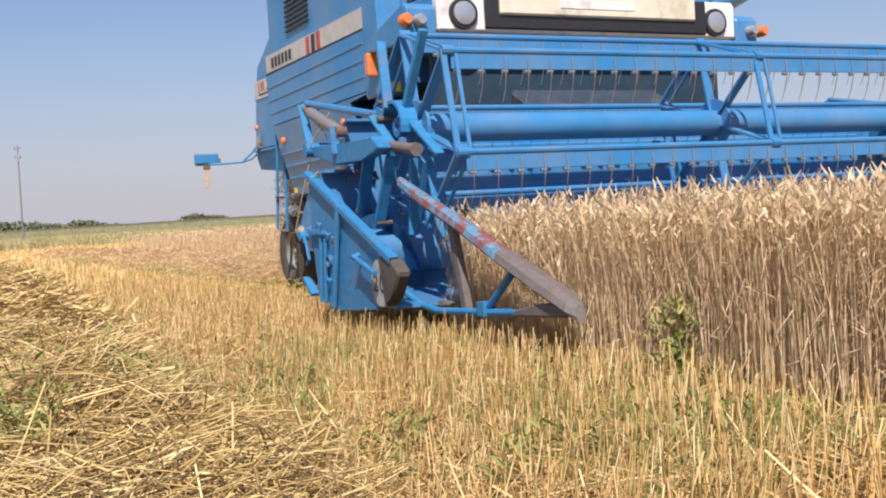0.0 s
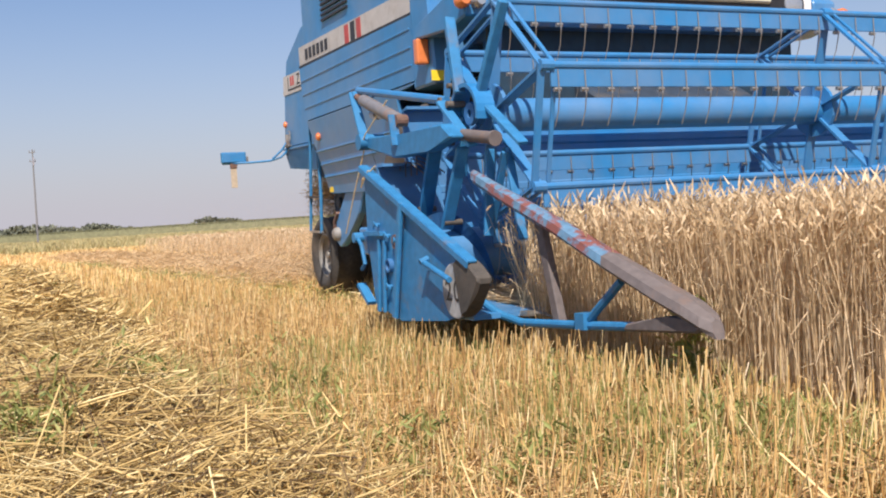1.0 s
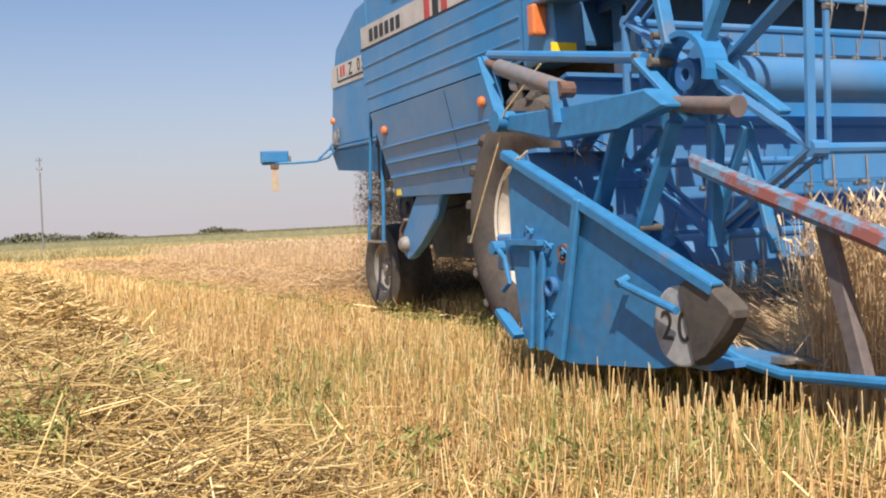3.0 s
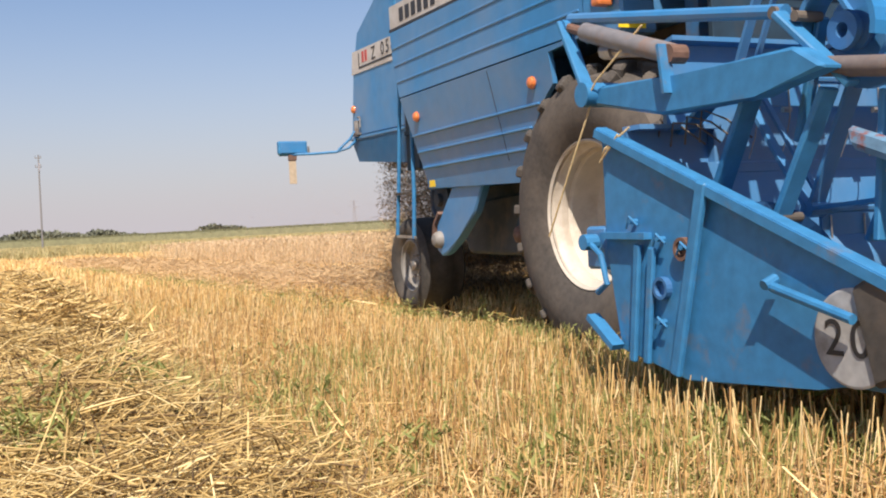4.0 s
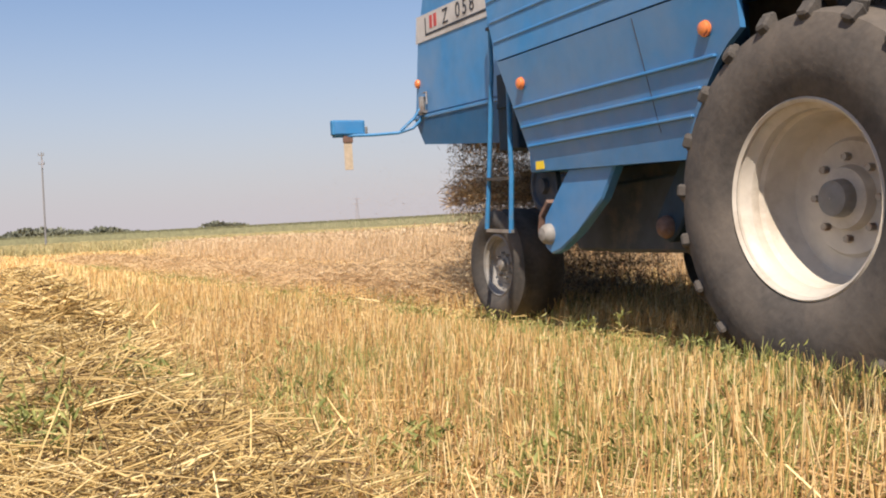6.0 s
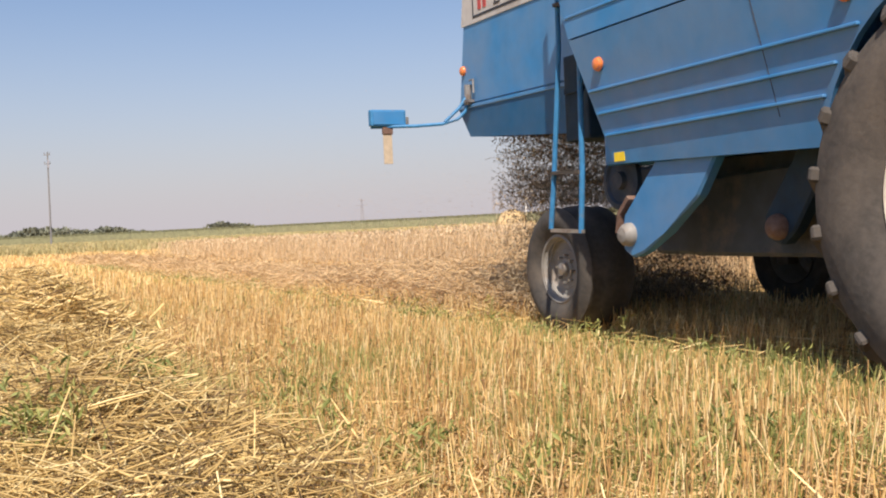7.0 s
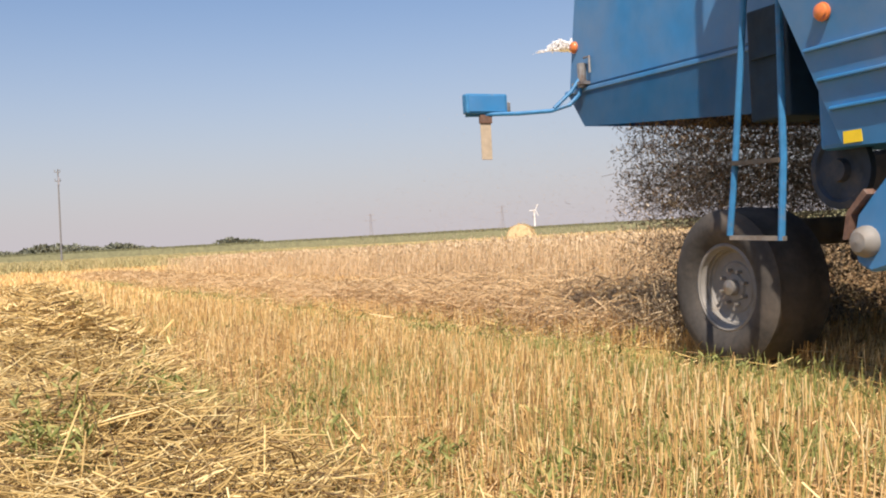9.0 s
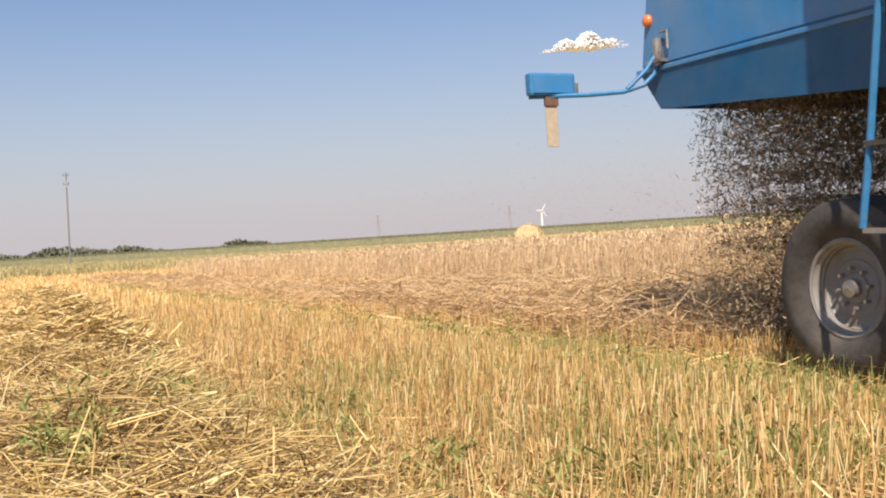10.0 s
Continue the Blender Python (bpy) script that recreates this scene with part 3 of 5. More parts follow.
    q = p + np.stack([rng.normal(0, 0.04, n), rng.normal(0, 0.04, n), rng.uniform(0.08, 0.19, n)], 1)
    sticks("green_grass", p, q, 0.0011 * np.clip(y / 3, 2, 7), 0.001, WEED_M, label="low green grass along the cut", category="grass", flat=True)


build_weeds()


def wheat_mesh(x, y, zground, scale=1.0):
    """Vertices and faces of standing ripe wheat: bent stems with nodding ears."""
    n = len(x)
    h = np.clip(rng.normal(0.645, 0.05, n), 0.42, 0.75) * scale
    lean = rng.normal(0, 0.06, (n, 2)) + [0.035, -0.02]
    p = np.stack([x, y, zground - 0.01], 1)
    m = p + np.stack([lean[:, 0] * 0.35, lean[:, 1] * 0.35, h * 0.6], 1)
    q = p + np.stack([lean[:, 0], lean[:, 1], h], 1)
    nod = rng.random(n) * 6.283
    e = q + np.stack([np.cos(nod) * 0.035, np.sin(nod) * 0.035, rng.uniform(0.0, 0.07, n)], 1)
    return p, m, q, e


def wheat(name, x, y, label, fat=1.0, origin=(0, 0, 0), kind="stuff"):
    z = land(x, y) if kind == "stuff" else np.zeros(len(x))
    p, m, q, e = wheat_mesh(x, y, z, np.where(np.asarray(fat) > 2.5, 0.94, 1.0))
    n = len(x)
    # stems and ears in one mesh of three-sided prisms
    mid = q + (e - q) * 0.45
    P = np.concatenate([p, m, q - (q - m) * 0.02, mid])
    Q = np.concatenate([m, q, mid, e])
    f = np.broadcast_to(fat, (n,))
    R0 = np.concatenate([0.0021 * f, 0.0018 * f, 0.0034 * f, 0.0056 * f])
    R1 = np.concatenate([0.0019 * f, 0.0016 * f, 0.0056 * f, 0.0015 * f])
    # hanging dry leaves
    k = rng.integers(0, n, int(n * 1.7))
    t = rng.uniform(0.25, 0.9, len(k))[:, None]
    a = rng.random(len(k)) * 6.283
    lp = p[k] + (q[k] - p[k]) * t
    lq = lp + np.stack([np.cos(a) * 0.05, np.sin(a) * 0.05, rng.uniform(-0.15, 0.06, len(k))], 1)
    P, Q = np.concatenate([P, lp]), np.concatenate([Q, lq])
    fk = np.broadcast_to(fat, (n,))[k] if np.ndim(fat) else fat * np.ones(len(k))
    R0, R1 = np.concatenate([R0, 0.0026 * fk]), np.concatenate([R1, 0.0008 * fk])
    return sticks(name, P, Q, R0 * 0.95, R1 * 0.95, WHEAT_M, label=label, category="wheat", kind=kind, origin=origin, flat=True)


def build_uncut():
    xs, ys, fs = [], [], []
    # a dense front face and a thinner field behind it
    for y0, y1, x1, dens, fat in ((3.5, 9, 7.6, 330, 1.4), (9, 16, 7.8, 220, 1.9), (16, 28, 8.2, 120, 2.7), (28, 45, 9, 60, 3.8),
                                  (3.5, 20, 14, 45, 2.6), (20, 45, 30, 22, 3.4), (-14, 3.5, 16, 40, 2.6)):
        k = int((y1 - y0) * (x1 - 6.45) * dens)
        x = 6.45 + (x1 - 6.45) * rng.random(k)
        y = y0 + (y1 - y0) * rng.random(k)
        ok = ((x / y < 1.3) | (y < 3.5)) & (y < 36 + 10 * rng.random(k)) & ((x < 18) | (y < 34))
        xs.append(x[ok])
        ys.append(y[ok])
        fs.append(np.full(ok.sum(), fat))
    x, y, f = np.concatenate(xs), np.concatenate(ys), np.concatenate(fs)
    k = 4000
    xs, ys = rng.uniform(2.14, 6.45, k), rng.uniform(-14, -3.05, k)
    x, y, f = np.concatenate([x, xs]), np.concatenate([y, ys]), np.concatenate([f, np.full(k, 2.2)])
    wheat("standing_wheat", x, y, "uncut ripe wheat standing beyond the cut strip", fat=f)


build_uncut()


def build_far():
    # dry grass verge past the field's far edge
    n = 16000
    x = rng.uniform(-8, 46, n)
    y = rng.uniform(84, 150, n) - 0.25 * np.maximum(x - 20, 0)
    p = np.stack([x, y, land(x, y)], 1)
    q = p + np.stack([rng.normal(0, 0.2, n), rng.normal(0, 0.2, n), rng.uniform(0.25, 0.9, n)], 1)
    sticks("grass_verge", p, q, 0.06, 0.02, GRASS_M, label="tall dry grass verge past the field edge", category="grass")
    n = 5200
    cx, cy = rng.uniform(-4, 17, 26), rng.uniform(80, 96, 26)
    i = rng.integers(0, 26, n)
    x, y = cx[i] + rng.normal(0, 0.9, n), cy[i] + rng.normal(0, 1.2, n)
    p = np.stack([x, y, land(x, y)], 1)
    q = p + np.stack([rng.normal(0, 0.25, n), rng.normal(0, 0.25, n), rng.uniform(0.2, 0.75, n)], 1)
    sticks("green_tussocks", p, q, 0.05, 0.02, GRASS_M, label="olive green tussocks along the field edge", category="grass")
    # green crop on the rise
    rs, az = np.concatenate([[224.6], np.linspace(225, 430, 26)]), np.radians(np.linspace(-4, 58, 380))
    R, A = np.meshgrid(rs, az, indexing="ij")
    X, Y = R * np.sin(A), R * np.cos(A)
    top = 1.35 + 0.16 * rng.random(X.shape)
    top[0] = -0.2
    V = np.stack([X, Y, land(X, Y) + top], 2).reshape(-1, 3)
    i, j = np.meshgrid(np.arange(26), np.arange(379), indexing="ij")
    q0 = (i * 380 + j).ravel()
    raw("maize_canopy", V, np.stack([q0, q0 + 1, q0 + 381, q0 + 380], 1), CORN_M, "green maize canopy on the gentle rise behind", "maize")
    n = 40000
    a = np.radians(rng.uniform(-2, 56, n))
    r = rng.uniform(225, 420, n)
    x, y = r * np.sin(a), r * np.cos(a)
    p = np.stack([x, y, land(x, y)], 1)
    q = p + np.stack([rng.normal(0, 0.3, len(x)), rng.normal(0, 0.3, len(x)), rng.uniform(1.4, 1.9, len(x))], 1)
    sticks("maize_field", p, q, 0.17, 0.06, CORN_M, label="green maize field on the gentle rise behind", category="maize", flat=True)


build_far()


def bush(name, x, y, w, h, label, count=900):
    """A far tree: trunk and a crown of many small leaf clumps."""
    z = float(land(x, y))
    t = thing(name, (x, y, z), label, "tree", "far trees")
    tr = B()
    tube(tr, [(x, y, z - 0.3), (x + 0.1, y, z + h * 0.4), (x + w * 0.06, y, z + h * 0.75)], [w * 0.04, w * 0.03, w * 0.012], 7)
    for s in (-1, 1):
        tube(tr, [(x, y, z + h * 0.3), (x + s * w * 0.22, y, z + h * 0.62)], [w * 0.022, w * 0.008], 6)
    part("trunk", tr, BARK, t)
    blobs = [(rng.normal(0, 0.26) * w, rng.normal(0, 0.2) * w, rng.uniform(0.35, 0.85) * h, rng.uniform(0.14, 0.26) * w) for _ in range(9)]
    c, d = [], []
    for _ in range(count):
        bxx, byy, bz, br = blobs[int(rng.integers(0, len(blobs)))]
        v = rng.normal(0, 1, 3)
        v /= np.linalg.norm(v)
        c.append((x + bxx + v[0] * br, y + byy + v[1] * br, z + max(bz + v[2] * br * 0.8, 0.1)))
        d.append(v + rng.normal(0, 0.5, 3))
    crown = leaves("crown", c, d, w * 0.11, w * 0.08, TREE_M, kind="", origin=(x, y, z))
    crown.parent, crown.location = t, (0, 0, 0)


def build_trees():
    for az, dist, w, h in ((0.2, 560, 16, 7), (1.3, 570, 13, 6), (2.0, 590, 18, 9), (2.6, 600, 14, 11), (3.3, 580, 20, 8), (4.3, 600, 15, 6.5),
                           (5.2, 560, 16, 6), (6.0, 580, 18, 8), (6.9, 600, 14, 6.5), (7.7, 620, 14, 4.5), (12.3, 600, 16, 8),
                           (13.0, 600, 14, 7.5), (13.5, 610, 12, 6), (-1.2, 560, 16, 6), (-2.6, 580, 14, 7)):
        a = math.radians(az)
        bush("far_tree", dist * math.sin(a), dist * math.cos(a), w * 1.15, h * 0.38, "far tree with horizon haze in its grey-green leaf colour", 1100)


build_trees()


def build_pole(x, y, height, label, arms=True):
    z = float(land(x, y))
    t = thing("utility_pole", (x, y, z), label, "utility pole", "power line poles")
    bm = B()
    tube(bm, [(x, y, z - 0.5), (x + 0.1, y, z + height)], [0.10, 0.065], 9)
    part("post", bm, CONCRETE, t)
    if arms:
        for k, hh in enumerate((0.97, 0.88)):
            bm = B()
            beam(bm, (x - 0.25, y, z + height * hh), (x + 0.35, y, z + height * hh), 0.08, 0.08)
            for s in (-0.2, 0.3):
                tube(bm, [(x + s, y, z + height * hh), (x + s, y, z + height * hh + 0.25)], 0.04, 6)
            part("crossarm", bm, CONCRETE, t)
        bm = B()
        beam(bm, (x + 0.12, y - 0.18, z + height * 0.84), (x + 0.12, y - 0.18, z + height * 0.92), 0.16, 0.2)
        part("switch_box", bm, FARGREY, t)


def build_pylon(az, dist, height):
    a = math.radians(az)
    x, y = dist * math.sin(a), dist * math.cos(a)
    z = float(land(x, y))
    t = thing("power_pylon", (x, y, z), "slender grey lattice power pylon far off", "pylon", "far pylons")
    bm = B()
    for sx in (-1, 1):
        for sy in (-1, 1):
            beam(bm, (x + sx * 2.2, y + sy * 2.2, z), (x + sx * 0.4, y + sy * 0.4, z + height), 0.28, 0.28)
    for i in range(6):
        u, w = i / 6, (i + 1) / 6
        s0, s1 = 2.2 - 1.8 * u, 2.2 - 1.8 * w
        beam(bm, (x - s0, y - s0, z + height * u), (x + s1, y - s1, z + height * w), 0.2, 0.2)
        beam(bm, (x + s0, y - s0, z + height * u), (x - s1, y - s1, z + height * w), 0.2, 0.2)
    part("tower", bm, FARGREY, t)
    for hh, w in ((0.96, 4.5), (0.78, 6.5)):
        bm = B()
        beam(bm, (x - w, y, z + height * hh), (x + w, y, z + height * hh), 0.4, 0.5)
        part("crossarm", bm, FARGREY, t)


def build_turbine(az, dist, height):
    a = math.radians(az)
    x, y = dist * math.sin(a), dist * math.cos(a)
    z = float(land(x, y))
    t = thing("wind_turbine", (x, y, z), "white three-bladed wind turbine far on the horizon", "wind turbine")
    bm = B()
    tube(bm, [(x, y, z - 2), (x, y, z + height)], [2.2, 1.3], 12)
    part("tower", bm, FARWHITE, t)
    bm = B()
    bx(bm, x - 1.6, x + 1.6, y - 4, y + 3, z + height - 0.5, z + height + 1.5, 0.4)
    part("nacelle", bm, FARWHITE, t)
    for k in range(3):
        ang = radians(62 + 120 * k)
        bm = B()
        beam(bm, (x, y - 4.4, z + height + 0.5), (x + 14 * math.cos(ang), y - 4.4, z + height + 0.5 + 14 * math.sin(ang)), 0.5, 1.3)
        part("blade", bm, FARWHITE, t)


build_pole(6.75, 109.8, 10.1, "weathered pale utility pole standing in the dry verge")
build_pylon(20.1, 1100, 33)
build_pylon(27.5, 1050, 33)
build_turbine(29.3, 2100, 54)


def build_bale():
    x, y, r = 26.3, 48.4, 0.74
    t = thing("round_bale", (x, y, 0), "round straw bale lying beyond the standing wheat", "straw bale")
    bm = B()
    prof = [(-0.6, 0.02), (-0.6, r * 0.7), (-0.58, r * 0.95), (-0.5, r)] + [(-0.5 + 0.1 * i, r * (1 + 0.012 * (-1) ** i)) for i in range(1, 11)] + [(0.58, r * 0.95), (0.6, r * 0.7), (0.6, 0.02)]
    lathe(bm, (x, y, r - 0.02), prof, 36)
    spin = Matrix.Rotation(radians(52), 3, "Z")
    bmesh.ops.rotate(bm, verts=bm.verts[:], cent=(x, y, 0), matrix=spin)
    part("bale_body", bm, BALE_M, t, smooth=True)
    n = 1450
    a = rng.random(n) * 6.283
    p = np.stack([x + rng.uniform(-0.58, 0.58, n), y + np.cos(a) * r, r + np.sin(a) * r], 1)
    o = np.array([x, y, 0.0])
    p = (p - o) @ np.array(spin).T + o
    ob = sticks("loose_stalks", p, p + rng.normal(0, 0.06, (n, 3)), 0.008, 0.004, STRAW_M, origin=(x, y, 0), kind="")
    ob.parent, ob.location = t, (0, 0, 0)


build_bale()


def build_cloud():
    # a heap of many small wisps: flat below, domed above, frayed at its ends
    c, k = np.array([1078.0, 1710.0, 366.0]), 3000
    r = np.random.default_rng(4)
    u = np.clip(r.normal(0, 0.42, k), -1.15, 1.15)
    dome = 31 * np.clip(1 - np.abs(u) ** 1.6 * 0.85, 0.08, 1) * (0.72 + 0.28 * np.sin(u * 9.0 + 0.8))
    w = r.random(k) ** 0.8
    cen = c + np.stack([u * 72 * 0.85, r.normal(0, 7, k) - u * 72 * 0.53, dome * w + r.normal(0, 1.1, k)], 1)
    size = r.uniform(1.8, 4.2, k) * np.clip(1.25 - np.abs(u), 0.3, 1)
    octa = np.array([(1, 0, 0), (-1, 0, 0), (0, 1, 0), (0, -1, 0), (0, 0, 1), (0, 0, -1)], float) * (1.5, 1.2, 0.8)
    v = (cen[:, None] + octa[None] * size[:, None, None] * r.uniform(0.7, 1.3, (k, 6, 1))).reshape(-1, 3)
    tri = np.array([(0, 2, 4), (2, 1, 4), (1, 3, 4), (3, 0, 4), (2, 0, 5), (1, 2, 5), (3, 1, 5), (0, 3, 5)])
    f = (np.arange(k)[:, None, None] * 6 + tri[None]).reshape(-1, 3)
    ob = raw("cloud", v, f, CLOUD_M, "small white cumulus cloud low in the hazy sky", "cloud", "")
    ob.data.shade_smooth()


build_cloud()
# ---- the combine harvester, in the place where it stands at the start ----
BASE = (4.4, 7.22, 0.0)
BASE_V = np.array(BASE)
harvester = thing("combine_harvester", BASE, "large blue combine harvester with dusty paint, reaping ripe wheat", "combine harvester")
XR, XL = 2.93, 5.87
MID = 4.4


def side_x(z):
    """The flank leans inwards below its crease."""
    return XR + max(0.0, 1.68 - z) * 0.15


def skin(bm, outline, mirror=False, t=0.03):
    a, b = [], []
    for y, z in outline:
        x = side_x(z)
        xa, xb = (x, x + t) if not mirror else (2 * MID - x, 2 * MID - x - t)
        a.append(bm.verts.new((xa, y, z)))
        b.append(bm.verts.new((xb, y, z)))
    bm.faces.new(a)
    bm.faces.new(b[::-1])
    k = len(a)
    for i in range(k):
        bm.faces.new((a[i], b[i], b[(i + 1) % k], a[(i + 1) % k]))


def letters(text, size, m, mat, parent, name="lettering", space=1.0):
    cu = bpy.data.curves.new("letters", "FONT")
    cu.body, cu.size, cu.extrude, cu.space_character = text, size, 0.001, space
    tmp = bpy.data.objects.new("letters", cu)
    me = bpy.data.meshes.new_from_object(tmp)
    bpy.data.objects.remove(tmp)
    me.materials.clear()
    me.materials.append(mat)
    me.transform(Matrix.Translation(-ORG[parent.name]) @ m)
    ob = new(name, me)
    ob.parent = parent
    ORG[ob.name] = ORG[parent.name]
    return ob


def word(text, size, m, mat, parent, step):
    for i, ch in enumerate(text):
        if ch != " ":
            letters(ch, size, m @ Matrix.Translation((i * step, 0, 0)), mat, parent, "letter")


FLANK = Matrix(((0, 0, -1, 0), (-1, 0, 0, 0), (0, 1, 0, 0), (0, 0, 0, 1)))   # text that faces -x and reads towards -y


def build_body():
    bm = B()
    bx(bm, XR + 0.16, XL - 0.16, 8.12, 9.62, 1.0, 1.72, 0.02)
    bx(bm, XR + 0.035, XL - 0.035, 7.0, 9.76, 1.72, 2.98, 0.03)
    body = part("body", bm, BLUE, harvester)
    for mir in (False, True):
        bm = B()
        skin(bm, [(9.80, 2.18), (9.77, 1.95), (9.68, 1.685), (7.2, 1.685), (7.2, 2.145)], mir)
        part("upper_flank", bm, BLUE, body)
        bm = B()
        arch = [(7.22 + 0.82 * math.cos(u), 0.738 + 0.82 * math.sin(u)) for u in [radians(a) for a in (15.5, 24, 32, 40, 48, 56, 64)]] + [(7.575, 1.645)]
        skin(bm, [(9.675, 1.675), (9.44, 1.0)] + arch + [(7.2, 1.665), (7.2, 1.675)], mir)
        part("lower_flank", bm, BLUE, body)
        # pressed ribs
        for z, y0, y1 in ((1.15, 9.47, 7.96), (1.265, 9.51, 7.88), (1.387, 9.555, 7.75)):
            bm = B()
            x = side_x(z) if not mir else 2 * MID - side_x(z)
            beam(bm, (x, y0, z), (x, y1, z), 0.034, 0.015, 0.004)
            part("rib", bm, BLUE, body)
        for z, y0 in ((1.80, 9.70), (1.925, 9.74), (2.054, 9.77)):
            bm = B()
            x = side_x(z) if not mir else 2 * MID - side_x(z)
            beam(bm, (x, y0, z), (x, 7.24, z), 0.014, 0.016, 0.004)
            part("rib", bm, BLUE, body)
        # white band with dark lower line
        s = -1 if not mir else 1
        x = XR + 0.03 if not mir else XL - 0.03
        bm = B()
        prism(bm, [(9.81, 2.195), (9.81, 2.375), (7.2, 2.325), (7.2, 2.15)], x, x + s * 0.022)
        band = part("white_band", bm, BAND, body, "dusty white painted band, greyed for shade")
        bm = B()
        prism(bm, [(9.815, 2.185), (9.815, 2.205), (7.195, 2.165), (7.195, 2.145)], x, x + s * 0.028)
        part("dark_line", bm, BLACK, body)
        if not mir:
            for i, yy in enumerate((9.62, 9.51, 9.40, 9.29, 9.18, 9.07)):
                bm = B()
                z0 = 2.235 - 0.018 * (9.62 - yy)
                prism(bm, [(yy, z0), (yy, z0 + 0.095), (yy - 0.07, z0 + 0.094), (yy - 0.07, z0 - 0.001)], x - 0.022, x - 0.026)
                part("lettering_bar", bm, BLACK, band)
            for i, yy in enumerate((8.56, 8.42, 8.28)):
                bm = B()
                prism(bm, [(yy, 2.185), (yy, 2.335), (yy - 0.09, 2.333), (yy - 0.09, 2.183)], x - 0.022, x - 0.026)
                part("red_bar", bm, RED if i != 1 else BLACK, band)
        # louvre on the tank
        xx = XR + 0.035 if not mir else XL - 0.035
        for i in range(7):
            z = 2.50 + 0.045 * i
            bm = B()
            beam(bm, (xx + s * 0.006, 9.16, z), (xx + s * 0.006, 8.52, z - 0.012), 0.03, 0.016)
            part("louvre_slat", bm, BLACK, body)
    # seam
    bm = B()
    beam(bm, (side_x(1.66), 8.30, 1.66), (side_x(1.1), 8.22, 1.1), 0.003, 0.004)
    part("panel_seam", bm, BLACK, body)
    # tank roof
    bm = B()
    prism(bm, [(7.0, 2.975), (9.74, 2.975), (8.9, 3.53), (7.3, 3.53)], XR + 0.05, XL - 0.05, 0.03)
    part("grain_tank_lid", bm, BLUE, body)
    # warning stickers
    bm = B()
    bx(bm, side_x(1.03) - 0.004, side_x(1.03), 9.34, 9.43, 1.01, 1.065)
    part("sticker", bm, YELLOW, body, "yellow warning sticker")
    # round side lamps
    for y, z in ((9.43, 1.515), (7.79, 1.51)):
        bm = B()
        x = side_x(z)
        lathe(bm, (x, y, z), [(0.0, 0.037), (-0.010, 0.037), (-0.012, 0.032), (-0.024, 0.030), (-0.030, 0.021), (-0.032, 0.001)], 18)
        part("marker_lamp", bm, ORANGE, body, "round orange marker lamp", smooth=True)
    return body


def build_front():
    for mir in (False, True):
        def mx(x):
            return x if not mir else 2 * MID - x
        bm = B()
        prism(bm, [(7.22, 1.62), (7.22, 2.6), (6.95, 2.6), (6.86, 1.62)], mx(2.93), mx(3.14), 0.015)
        pil = part("front_pillar", bm, BLUE, harvester)
        bm = B()
        bx(bm, min(mx(2.84), mx(2.93)), max(mx(2.84), mx(2.93)), 6.93, 7.0, 1.76, 1.93, 0.015)
        part("side_flasher", bm, ORANGE, pil, "tall orange flasher lens")
        bm = B()
        bx(bm, min(mx(2.90), mx(3.06)), max(mx(2.90), mx(3.06)), 6.852, 6.858, 1.635, 1.705)
        part("sticker", bm, YELLOW, pil, "yellow warning sticker")
        # side platform with its lamp pair
        bm = B()
        prism(bm, [(7.0, 1.93), (7.0, 2.02), (6.30, 2.16), (6.24, 2.12), (6.24, 1.94), (6.5, 1.90)], mx(2.86), mx(3.08), 0.012)
        wing = part("platform_wing", bm, BLUE, harvester)
        for dx, mat, lab in ((-0.03, ORANGE, "round orange turn lamp"), (0.075, LENS, "round clear position lamp")):
            bm = B()
            c = (mx(2.87 + dx), 6.23, 2.025)
            tube(bm, [(c[0], 6.25, c[2]), (c[0], 6.19, c[2]), (c[0], 6.165, c[2])], [0.045, 0.045, 0.03], 18)
            part("lamp", bm, mat, wing, lab, smooth=True)
    # cab front
    bm = B()
    prism(bm, [(6.32, 1.95), (6.32, 2.22), (6.28, 2.26), (6.24, 2.22), (6.24, 1.97)], 3.09, 5.71, 0.012)
    fascia = part("white_fascia", bm, WHITE, harvester, "white front panel with round headlamps")
    bm = B()
    prism(bm, [(6.24, 1.985), (6.24, 2.24), (6.215, 2.24), (6.215, 1.99)], 3.45, 5.40, 0.006)
    part("dark_recess", bm, BLACK, fascia)
    bm = B()
    prism(bm, [(6.24, 2.075), (6.24, 2.26), (6.19, 2.26), (6.19, 2.085)], 3.56, 5.28, 0.01)
    part("cream_panel", bm, CREAM, fascia, "dirty cream centre panel")
    bm = B()
    prism(bm, [(6.19, 2.14), (6.19, 2.2), (6.185, 2.2), (6.185, 2.14)], 4.05, 4.7)
    part("plate_bar", bm, WHITE, fascia)
    for x in (3.285, 5.50):
        bm = B()
        tube(bm, [(x, 6.26, 2.085), (x, 6.215, 2.085)], [0.112, 0.105], 28)
        ring = part("headlamp", bm, BLACK, fascia, smooth=True)
        bm = B()
        tube(bm, [(x, 6.22, 2.085), (x, 6.205, 2.085), (x, 6.19, 2.085)], [0.085, 0.08, 0.03], 24)
        o = part("headlamp_lens", bm, LENS, fascia, "round glass headlamp lens", smooth=True)
    bm = B()
    bx(bm, 3.3, 5.5, 6.32, 7.1, 1.9, 1.97, 0.01)
    part("cab_floor", bm, BLUE_DARK, harvester)
    # cab
    bm = B()
    for x in (3.2, 5.54):
        for y in (6.34, 7.02):
            bx(bm, x, x + 0.06, y, y + 0.06, 1.97, 3.5)
    bx(bm, 3.2, 5.6, 6.34, 7.08, 1.97, 2.3, 0.02)
